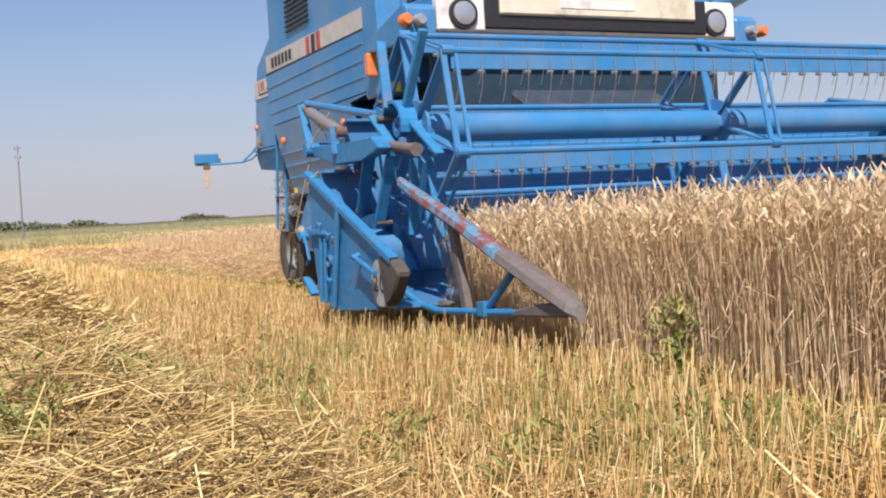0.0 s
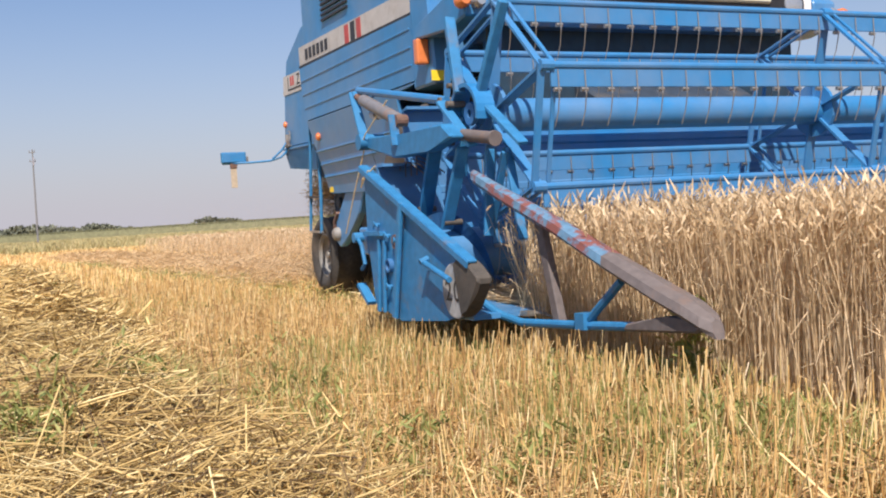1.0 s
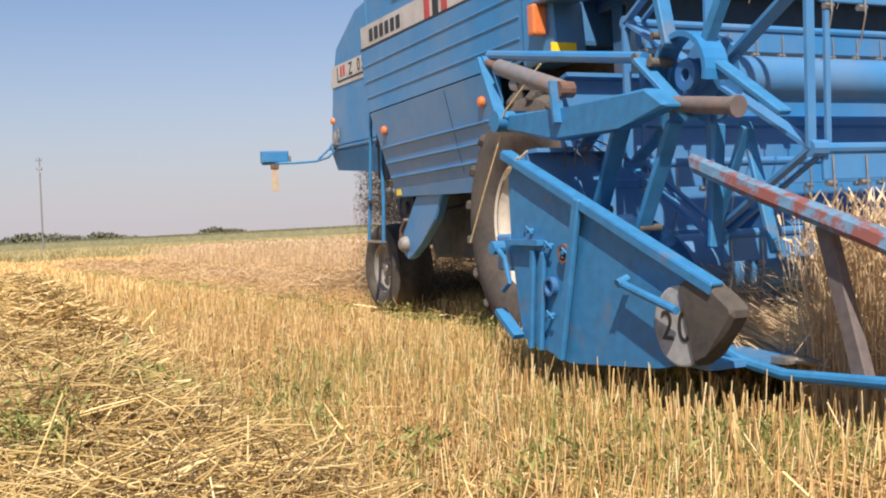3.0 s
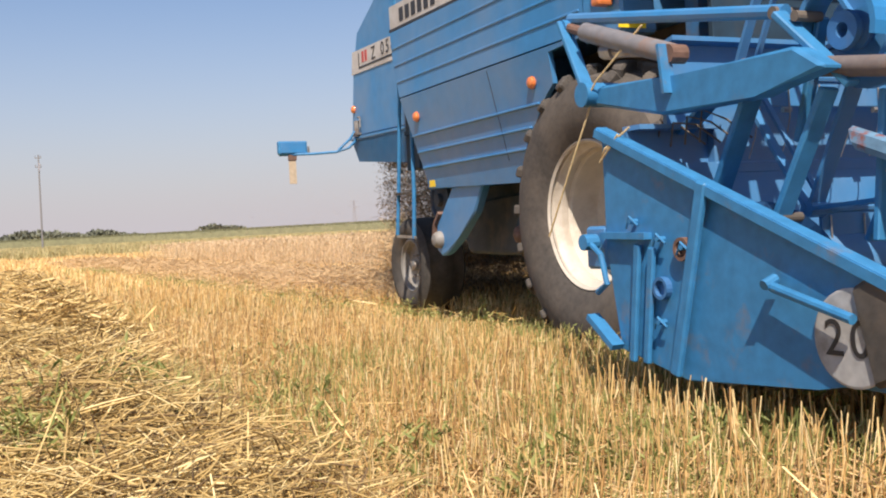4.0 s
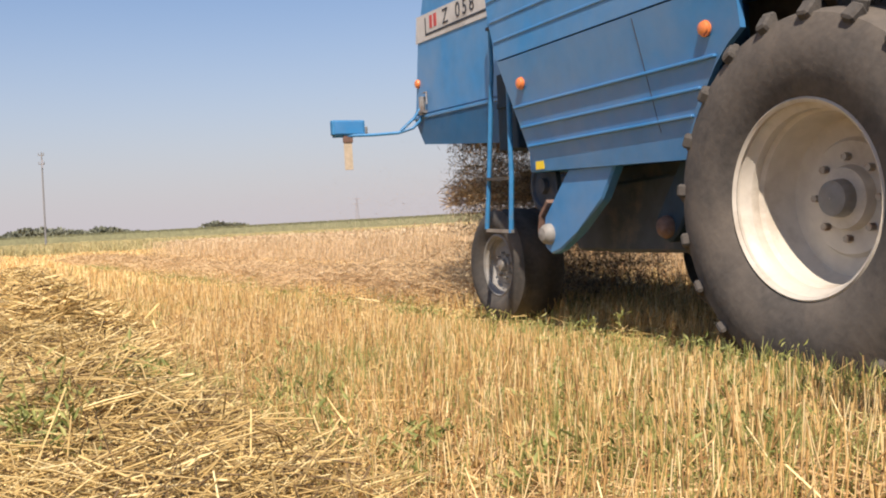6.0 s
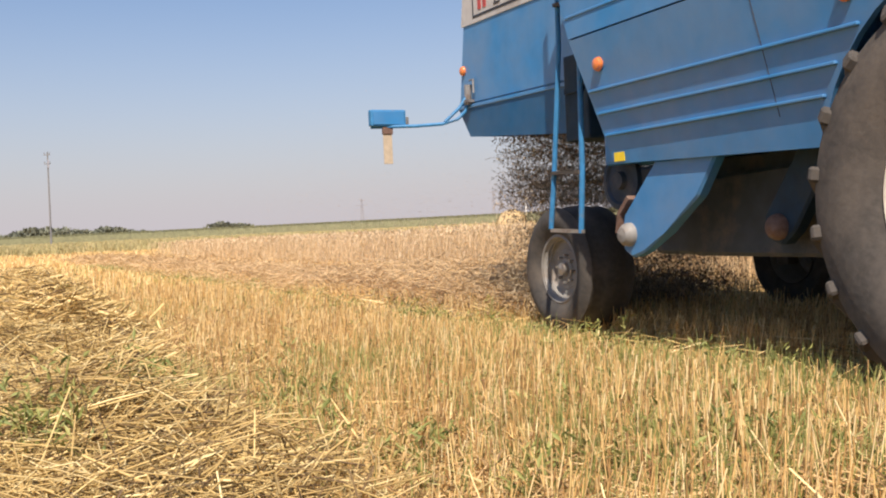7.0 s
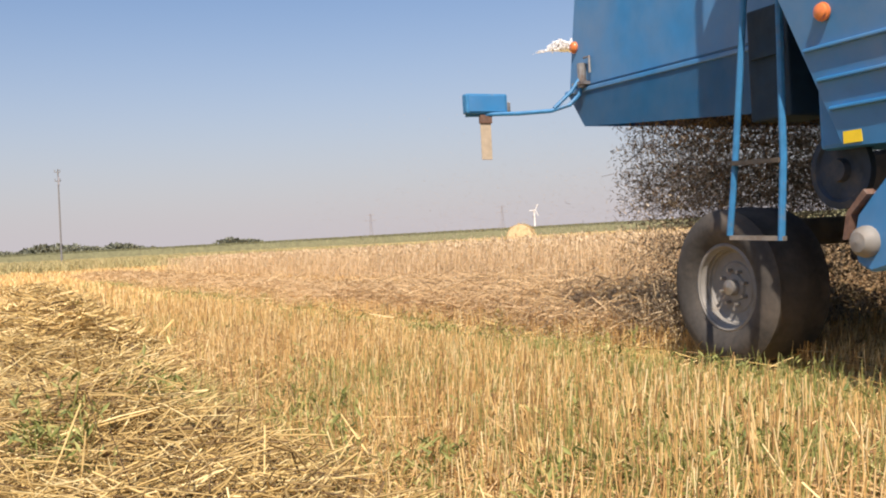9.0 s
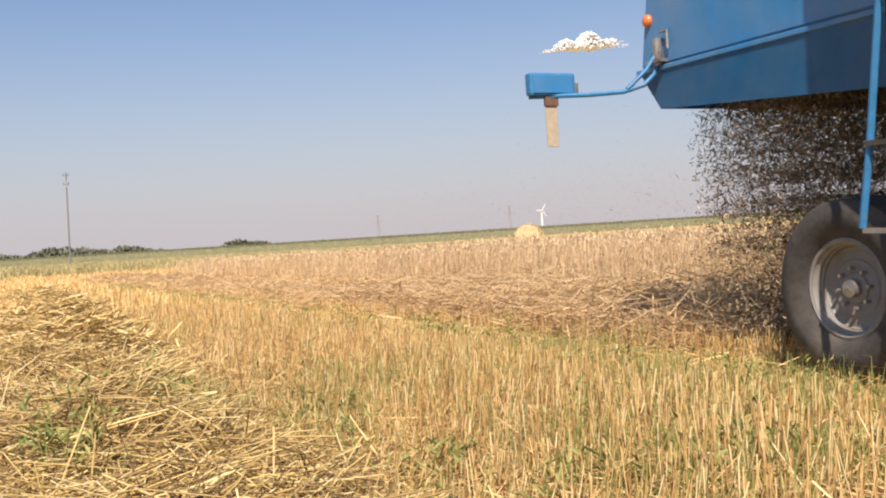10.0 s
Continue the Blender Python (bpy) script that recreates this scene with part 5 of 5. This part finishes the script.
    for a, b in zip(rows, rows[1:]):
        for i in range(7):
            bm.faces.new((a[i], a[(i + 1) % 7], b[(i + 1) % 7], b[i]))
    bm.faces.new(rows[0][::-1])
    bm.faces.new(rows[-1])
    for f in bm.faces:
        f.material_index = 1 if f.calc_center_median().y > 3.68 else 0
    div = part("crop_divider", bm, [DIVIDER, DIV_PAINT], harvester, "rust-brown divider bar with red and blue paint remains")
    bm = B()
    tube(bm, [(mx(1.98), 4.58, 0.36), (mx(2.02), 4.44, 0.29), (mx(2.04), 4.30, 0.265), (mx(2.05), 3.8, 0.285), (mx(2.05), 3.45, 0.305), (mx(2.05), 3.2, 0.318)], 0.017, 10)
    part("lower_rail", bm, BLUE_WORN, div, smooth=True)
    bm = B()
    beam(bm, (mx(2.07), 4.16, 0.68), (mx(2.07), 4.05, 0.275), 0.035, 0.05, 0.004)
    part("divider_post", bm, DIVIDER, div)
    bm = B()
    tube(bm, [(mx(2.05), 3.60, 0.455), (mx(2.05), 3.84, 0.29)], 0.016, 8)
    bx(bm, mx(2.05) - 0.03, mx(2.05) + 0.03, 3.81, 3.87, 0.27, 0.33)
    part("divider_strut", bm, BLUE_WORN, div)
    bm = B()
    prism(bm, [(3.56, 0.286), (3.54, 0.314), (3.32, 0.352), (3.18, 0.352), (3.12, 0.333), (3.17, 0.306)], mx(2.01), mx(2.09), 0.008)
    part("shoe", bm, DIVIDER, div)
    # reel arm, its ram, tie rod and levers
    bm = B()
    prism(bm, [(5.68, 1.10), (5.68, 1.16), (5.2, 1.13), (4.75, 1.13), (4.64, 1.06), (4.9, 1.02), (5.3, 1.02)], mx(1.94), mx(2.01), 0.01)
    arm = part("reel_arm", bm, BLUE_WORN, harvester, "blue lifting arm of the reel")
    bm = B()
    tube(bm, [(mx(1.90), 5.68, 1.135), (mx(2.04), 5.68, 1.135)], 0.042, 16)
    part("arm_pivot", bm, BLUE_WORN, arm, smooth=True)
    bm = B()
    beam(bm, (mx(1.95), 5.70, 1.13), (mx(1.96), 5.87, 1.42), 0.02, 0.05, 0.004, up=(1, 0, 0))
    tube(bm, [(mx(1.95), 5.86, 1.40), (mx(2.02), 5.86, 1.40)], 0.026, 10)
    part("lever", bm, BLUE_WORN, arm)
    bm = B()
    tube(bm, [(mx(1.97), 5.74, 1.36), (mx(1.97), 5.28, 1.205), (mx(1.97), 5.26, 1.20)], [0.033, 0.033, 0.025], 16)
    ram = part("hydraulic_ram", bm, CYL, arm, "grey hydraulic ram with rusted end", smooth=True)
    bm = B()
    tube(bm, [(mx(1.97), 5.86, 1.40), (mx(1.97), 5.74, 1.36)], 0.018, 10)
    part("ram_rod", bm, RUST, ram)
    bm = B()
    tube(bm, [(mx(1.94), 5.26, 1.20), (mx(2.0), 5.26, 1.20)], 0.03, 12)
    part("ram_end", bm, RUST, ram)
    bm = B()
    tube(bm, [(mx(1.99), 5.62, 1.27), (mx(1.99), 5.40, 1.235)], 0.018, 8)
    tube(bm, [(mx(1.99), 5.66, 1.28), (mx(1.99), 5.60, 1.27)], 0.028, 8)
    part("small_ram", bm, STEEL, arm)
    bm = B()
    tube(bm, [(mx(1.99), 5.86, 1.43), (mx(2.03), 4.86, 1.245)], 0.021, 10)
    part("tie_rod", bm, BLUE, arm, smooth=True)
    bm = B()
    beam(bm, (mx(1.932), 5.27, 1.23), (mx(1.932), 5.25, 1.08), 0.012, 0.045, up=(1, 0, 0))
    part("ram_lug", bm, BLUE_WORN, arm)
    # rusty ram along the reel
    bm = B()
    tube(bm, [(mx(2.02), 5.02, 1.12), (mx(2.05), 4.46, 1.035)], 0.027, 16)
    tube(bm, [(mx(2.05), 4.47, 1.036), (mx(2.05), 4.45, 1.033)], 0.033, 16)
    part("rusty_ram", bm, DIVIDER, arm, "brown rusted ram", smooth=True)
    # belt pulley with its curved guard
    bm = B()
    c = (mx(2.06), 4.70, 1.165)
    lathe(bm, c, [(0.0, 0.05), (0.015 * t, 0.053), (0.03 * t, 0.043), (0.045 * t, 0.053), (0.06 * t, 0.05), (0.06 * t, 0.02), (0.0, 0.02)], 28, closed=True)
    part("reel_pulley", bm, BLUE_DARK, arm, smooth=True)
    bm = B()
    prev = None
    for i in range(15):
        a = radians(-15 + 14 * i)
        ring = [bm.verts.new((mx(x), c[1] - r * math.cos(a), c[2] + r * math.sin(a))) for x, r in ((2.03, 0.135), (2.03, 0.118), (2.04, 0.118), (2.04, 0.128), (2.12, 0.128), (2.12, 0.135))]
        if prev:
            for k in range(6):
                bm.faces.new((prev[k], prev[(k + 1) % 6], ring[(k + 1) % 6], ring[k]))
        prev = ring
    part("belt_guard", bm, BLUE, arm, "curved blue belt guard")
    # hanging braces beneath the arm
    for p, q, w in (((2.02, 4.98, 1.06), (2.04, 5.20, 0.72), 0.07), ((2.03, 4.72, 1.02), (2.02, 4.92, 0.66), 0.06), ((2.10, 4.60, 1.0), (2.08, 4.62, 0.62), 0.045),
                    ((2.16, 4.55, 1.0), (2.14, 4.42, 0.60), 0.04), ((2.04, 5.1, 1.1), (2.12, 5.42, 0.98), 0.06),
                    ((2.00, 4.86, 1.24), (2.05, 4.66, 1.02), 0.05), ((2.09, 4.60, 1.20), (2.12, 4.34, 1.0), 0.05), ((2.10, 4.80, 1.22), (2.12, 4.92, 0.9), 0.04),
                    ((2.12, 4.5, 0.98), (2.13, 4.70, 0.62), 0.035)):
        bm = B()
        beam(bm, (mx(p[0]), p[1], p[2]), (mx(q[0]), q[1], q[2]), 0.02, w, 0.004, up=(1, 0, 0))
        part("brace", bm, BLUE_WORN, arm)
    for p, q, w in (((2.04, 4.74, 1.26), (2.07, 4.86, 1.62), 0.05), ((2.08, 4.62, 1.24), (2.10, 4.40, 1.60), 0.045)):
        bm = B()
        beam(bm, (mx(p[0]), p[1], p[2]), (mx(q[0]), q[1], q[2]), 0.03, w, 0.004, up=(1, 0, 0))
        part("brace", bm, BLUE_WORN, arm)
    for y, z, r in ((4.88, 1.245, 0.024), (4.80, 1.22, 0.02), (4.78, 1.30, 0.016), (4.93, 1.06, 0.02), (5.18, 0.76, 0.02), (4.90, 0.69, 0.018)):
        bm = B()
        tube(bm, [(mx(2.0), y, z), (mx(2.09), y, z)], r * 0.75, 12)
        part("joint_bolt", bm, DARK, arm)
    # hoses on the table's end
    for k in range(4):
        bm = B()
        y = 5.42 - 0.07 * k
        tube(bm, [(mx(2.03), y + 0.03, 0.93), (mx(2.02), y, 0.99 + 0.012 * k), (mx(2.06), y - 0.06, 0.99), (mx(2.12), y - 0.10, 0.93)], 0.0035, 6)
        part("hydraulic_hose", bm, DARK, arm)
    return pan


def build_twine():
    for pts in ([(1.93, 5.67, 1.10), (1.90, 5.78, 0.88), (1.88, 5.90, 0.66)], [(1.97, 5.42, 1.32), (1.92, 5.62, 1.17), (1.91, 5.68, 1.10)],
                [(1.86, 5.36, 0.99), (1.82, 5.44, 0.93), (1.82, 5.47, 0.89), (1.83, 5.38, 0.97)]):
        bm = B()
        tube(bm, pts, 0.0035, 6)
        part("twine", bm, ROPE, harvester, "loose straw-coloured twine")


build_table()
ends = [build_end(False), build_end(True)]
build_twine()

# the turning reel
RC = Vector((4.16, 4.725, 1.16))
REEL_R = 0.503
bm = B()
tube(bm, [(2.16, RC.y, RC.z), (6.24, RC.y, RC.z)], 0.075, 24)
reel = part("reel", bm, BLUE, harvester, "blue turning reel with tined bats", origin=RC, smooth=True)
for x in (2.19, 4.13, 6.18):
    bm = B()
    lathe(bm, (x - 0.01, RC.y, RC.z), [(0.0, 0.076), (0.0, 0.14), (0.02, 0.14), (0.02, 0.076)], 20)
    part("reel_flange", bm, BLUE, reel)
    ring = [Vector((x, RC.y - REEL_R * math.cos(a), RC.z + REEL_R * math.sin(a))) for a in [radians(41.6 + 60 * k) for k in range(6)]]
    for k in range(6):
        bm = B()
        e = ring[k]
        d = (e - Vector((x, RC.y, RC.z))).normalized()
        beam(bm, Vector((x, RC.y, RC.z)) + d * 0.06, e, 0.012, 0.055, up=(1, 0, 0))
        tube(bm, [e - Vector((0.03, 0, 0)), e + Vector((0.03, 0, 0))], 0.025, 10)
        part("reel_spoke", bm, BLUE, reel)
        for off, th, w in ((-0.02, 0.012, 0.030), (0.045, 0.010, 0.018)):
            bm = B()
            beam(bm, ring[k] + Vector((off, 0, 0)), ring[(k + 1) % 6] + Vector((off, 0, 0)), th, w, up=(1, 0, 0))
            part("rim_bar", bm, BLUE, reel)

bats = []
tine_mesh = None
for k in range(6):
    a = radians(41.6 + 60 * k)
    c = Vector((RC.x, RC.y - REEL_R * math.cos(a), RC.z + REEL_R * math.sin(a)))
    bm = B()
    tube(bm, [(2.17, c.y, c.z), (6.22, c.y, c.z)], 0.016, 10)
    bx(bm, 2.21, 6.18, c.y - 0.006, c.y + 0.006, c.z - 0.09, c.z - 0.012, 0.003)
    bat = part("reel_bat", bm, BLUE, harvester, "long blue reel bat", origin=c)
    bats.append((bat, k))
    for i in range(31):
        x = 2.24 + i * 0.1305
        if tine_mesh is None:
            bm = B()
            tube(bm, [(x, c.y - 0.012, c.z - 0.02), (x, c.y - 0.014, c.z - 0.12), (x + 0.006, c.y + 0.012, c.z - 0.19), (x, c.y + 0.035, c.z - 0.25)], [0.0028, 0.0028, 0.0024, 0.0016], 5)
            tube(bm, [(x - 0.016, c.y, c.z - 0.10), (x + 0.016, c.y, c.z - 0.10)], 0.010, 6)
            ob = part("tine", bm, STEEL, bat)
            tine_mesh, tx = ob.data, x
        else:
            ob = new("tine", tine_mesh)
            ob.parent, ob.location = bat, (x - tx, 0, 0)

# ---- wheat before the knife, in strips that the header takes in ----
strips = []
STRIP = 0.1
for i in range(29):
    y = 4.32 - STRIP * i
    n = 900
    sx = np.concatenate([2.14 + 4.25 * rng.random(n - 150) ** 0.85, 2.15 + np.abs(rng.normal(0, 0.12, 150))])
    ob = wheat("wheat_row", sx, rng.uniform(-STRIP / 2, STRIP / 2, n) + 0 * sx, "ripe golden wheat standing before the header", fat=0.74, kind="")
    ob["kind"] = "stuff"
    tagged(ob, category="wheat", group="wheat before the header")
    ob.location = (0, y, 0)
    strips.append((ob, y))

# wider strips further along the harvester's way
for i in range(22):
    y = 1.37 - 0.2 * i
    n = 330
    sx = rng.uniform(2.14, 6.39, n)
    ob = wheat("wheat_row", sx, rng.uniform(-0.1, 0.1, n) + 0 * sx, "ripe golden wheat standing before the header", fat=1.8, kind="")
    ob["kind"] = "stuff"
    tagged(ob, category="wheat", group="wheat before the header")
    ob.location = (0, y, 0)
    strips.append((ob, y))

# a leafy weed at the edge of the standing wheat, cut with its strip
n = 170
up = rng.random(n)
a = rng.random(n) * 6.283
c = np.stack([2.13 + rng.normal(0, 0.045, n), rng.normal(0, 0.045, n), 0.08 + 0.30 * up], 1)
ob = leaves("leafy_weed", c, np.stack([np.cos(a), np.sin(a), rng.uniform(0.2, 1.2, n)], 1), rng.uniform(0.03, 0.06, n), 0.018, WEED_M,
            "leafy green weed growing at the edge of the wheat", "weed")
ob.location = (0, 2.66, 0)
strips.append((ob, 2.66))

# ---- straw that leaves the hood and settles on the stubble ----
clumps = []
for i in range(14):
    n = 2800
    c = np.stack([4.4 + np.clip(rng.normal(0, 0.5, n), -0.75, 0.75), rng.uniform(-0.32, 0.32, n), np.abs(rng.normal(0, 0.12, n)) + 0.02], 1)
    a, tl, ln = rng.random(n) * 6.283, rng.normal(0, 0.35, n), rng.uniform(0.06, 0.3, n)
    dv = np.stack([np.cos(a) * np.cos(tl), np.sin(a) * np.cos(tl), np.sin(tl)], 1) * ln[:, None] / 2
    p, q = c - dv, c + dv
    p[:, 2], q[:, 2] = np.maximum(p[:, 2], 0.004), np.maximum(q[:, 2], 0.004)
    ob = sticks("straw_clump", p, q, 0.0034, 0.0026, FRESH_M, label="fresh loose straw dropped behind the harvester", category="straw", kind="", flat=True)
    tagged(ob, group="fresh straw")
    ob.location = (0, 4.9 + 0.5 * i, 0)
    clumps.append((ob, 4.9 + 0.5 * i))
n = 42000
y = 11.6 + 34 * rng.random(n) ** 1.6
x = 4.4 + rng.normal(0, 0.55, n)
hh = np.abs(rng.normal(0, 0.10, n)) + 0.02
a, tl, ln = rng.random(n) * 6.283, rng.normal(0, 0.35, n), rng.uniform(0.06, 0.3, n)
dv = np.stack([np.cos(a) * np.cos(tl), np.sin(a) * np.cos(tl), np.sin(tl)], 1) * ln[:, None] / 2
c = np.stack([x, y, hh], 1)
p, q = c - dv, c + dv
p[:, 2], q[:, 2] = np.maximum(p[:, 2], 0.004), np.maximum(q[:, 2], 0.004)
fat = np.clip(y / 9, 1, 4)
sticks("fresh_swath", p, q, 0.0021 * fat, 0.0016 * fat, FRESH_M, label="fresh pale straw swath lying behind the harvester", category="straw", flat=True)

# chaff falling from the hood, in rigid puffs
puffs = []
for i in range(8):
    n = 12500
    px = 4.42 + rng.uniform(-0.88, 0.88, n)
    c = np.stack([px, 11.36 + rng.uniform(-0.46, 0.40, n) + rng.normal(0, 0.04, n), rng.uniform(-0.14, 0.14, n)], 1)
    dv = rng.normal(0, 1, (n, 3))
    dv /= np.linalg.norm(dv, axis=1)[:, None]
    ln = rng.uniform(0.005, 0.030, n) + 0.06 * (rng.random(n) < 0.05)
    q = c + dv * ln[:, None]
    ob = sticks("chaff_puff", c, q, rng.uniform(0.0013, 0.0046, n), 0.0016, CHAFF_M, label="falling chaff and short straw below the hood", category="chaff", kind="", flat=True)
    tagged(ob, group="falling chaff")
    puffs.append((ob, i))

# chaff that bounces off the ground behind the rear wheels, and dust that hangs about the harvester
drifts = []
n = 9000
c = np.stack([4.3 + rng.normal(0, 0.75, n), 11.5 + np.abs(rng.normal(0, 0.75, n)), 0.03 + np.abs(rng.normal(0, 0.26, n))], 1)
dv = rng.normal(0, 1, (n, 3)) * rng.uniform(0.004, 0.018, n)[:, None]
drifts.append(sticks("bouncing_chaff", c - BASE_V, c + dv - BASE_V, 0.0020, 0.0014, CHAFF_M, label="loose chaff bouncing off the ground", category="chaff", flat=True))
n = 60000
yy = 11.2 + np.abs(rng.normal(0, 3.0, n))
spread = np.clip((yy - 7) / 6, 0, 1)
c = np.stack([4.4 + rng.uniform(-1, 1, n) * (1.35 + 0.7 * spread), yy, np.abs(rng.normal(0, 0.30 + 0.26 * spread, n)) + 0.02], 1)
k = 60000
plume = np.stack([4.2 + rng.normal(0, 1.0, k), 11.3 + 8 * rng.random(k) ** 1.4, np.abs(rng.normal(0, 0.42, k)) + 0.03], 1)
c, n = np.concatenate([c, plume]), n + k
dv = rng.normal(0, 1, (n, 3)) * 0.0014
drifts.append(sticks("dust_cloud", c - BASE_V, c + dv - BASE_V, 0.0020, 0.0017, DUST_M, label="pale dust hanging low round the harvester", category="dust", flat=True))


# wisps of straw that hang from the hood's rear lip
for i in range(16):
    bm = B()
    x, y = 3.5 + 0.9 * rng.random(), 11.86 - 0.7 * rng.random()
    ln, dx, dy = rng.uniform(0.08, 0.26), rng.normal(0, 0.03), rng.normal(0, 0.03)
    tube(bm, [(x, y, 1.40), (x + dx, y + dy, 1.38 - ln * 0.5), (x + dx * 0.4, y + dy * 2, 1.38 - ln)], [0.003, 0.003, 0.0015], 4)
    part("hanging_straw", bm, CHAFF_M, harvester)


def motions():
    times = [t for t, _ in DRIVE]
    walk(harvester, [(t, pose(BASE[0], BASE[1] - s, 0)) for t, s in DRIVE])
    for ob in drifts:
        walk(ob, [(t, pose(BASE[0], BASE[1] - s, 0)) for t, s in DRIVE])
    for w, r in wheels:
        o = w.location.copy()
        walk(w, [(t * 0.5, pose(*o, math.degrees(driven(t * 0.5) / r))) for t in range(21)])
    o = reel.location.copy()
    walk(reel, [(t * 0.25, pose(*o, 144.5 * t * 0.25)) for t in range(41)])
    bo = RC - Vector(BASE)
    for b, k in bats:
        rows = []
        for j in range(101):
            a = radians(41.6 + 60 * k - 144.5 * j * 0.1)
            rows.append((j * 0.1, pose(bo.x, bo.y - REEL_R * math.cos(a), bo.z + REEL_R * math.sin(a))))
        walk(b, rows)
    # each wheat strip stands until the knife reaches it, then falls on to the table and rides along
    for ob, y in strips:
        cut = when(min(max(4.38 - y, 0.0), 7.21)) if 4.38 - y < 7.21 else 20.0
        rows = [(0.0, pose(0, y, 0))]
        if cut > 10:
            walk(ob, rows + [(10.0, rows[0][1])])
            continue
        if cut > 0.05:
            rows.append((cut, pose(0, y, 0)))
        for dt, fy, fz, tilt in ((0.09, 4.47, 0.29, -72), (0.2, 4.56, 0.30, -91), (0.6, 4.62, 0.30, -93)):
            t = max(cut, 0.0) + dt
            rows.append((t, pose(0, fy - driven(t), fz, tilt)))
        last = rows[-1][0]
        for t in times:
            if t > last + 0.05:
                rows.append((t, pose(0, 4.62 - driven(t), 0.30, -93)))
        walk(ob, rows)
    # each straw clump rides in the hood until its place is reached
    for ob, y in clumps:
        go = when(min(max(11.4 - y, 0.0), 7.21))
        rows = [(0.0, pose(0, 11.4 - driven(0), 1.72))]
        for t in times:
            if 0.05 < t < go - 0.05:
                rows.append((t, pose(0, 11.4 - driven(t), 1.72)))
        if go > 0.05 and 11.4 - y < 7.2:
            rows.append((go, pose(0, y, 1.72)))
            rows.append((min(go + 0.6, 10.0) if go + 0.6 <= 10 else go + 0.6, pose(0, y, 0)))
            if go + 0.7 < 10:
                rows.append((10.0, pose(0, y, 0)))
        elif 11.4 - y <= 0:
            rows = [(0.0, pose(0, y, 0)), (10.0, pose(0, y, 0))]
        else:
            rows.append((10.0, pose(0, 11.4 - driven(10), 1.72)))
        walk(ob, rows)
    # chaff falls over and over
    fall = 0.64
    for ob, i in puffs:
        t0 = -fall * i / len(puffs)

        def place(t):
            u = ((t - t0) / fall) % 1.0
            return pose(0, -driven(t) + 0.12 * u, 1.45 - 1.42 * (0.55 * u + 0.45 * u * u))
        moments = {0.0, 10.0}
        while t0 + fall < 0:
            t0 += fall
        c = t0
        while c < 10.0:
            moments |= {round(c + u * fall, 4) for u in (0.005, 0.33, 0.66, 0.94) if 0 < c + u * fall < 10}
            c += fall
        walk(ob, [(t, place(t)) for t in sorted(moments)])


motions()
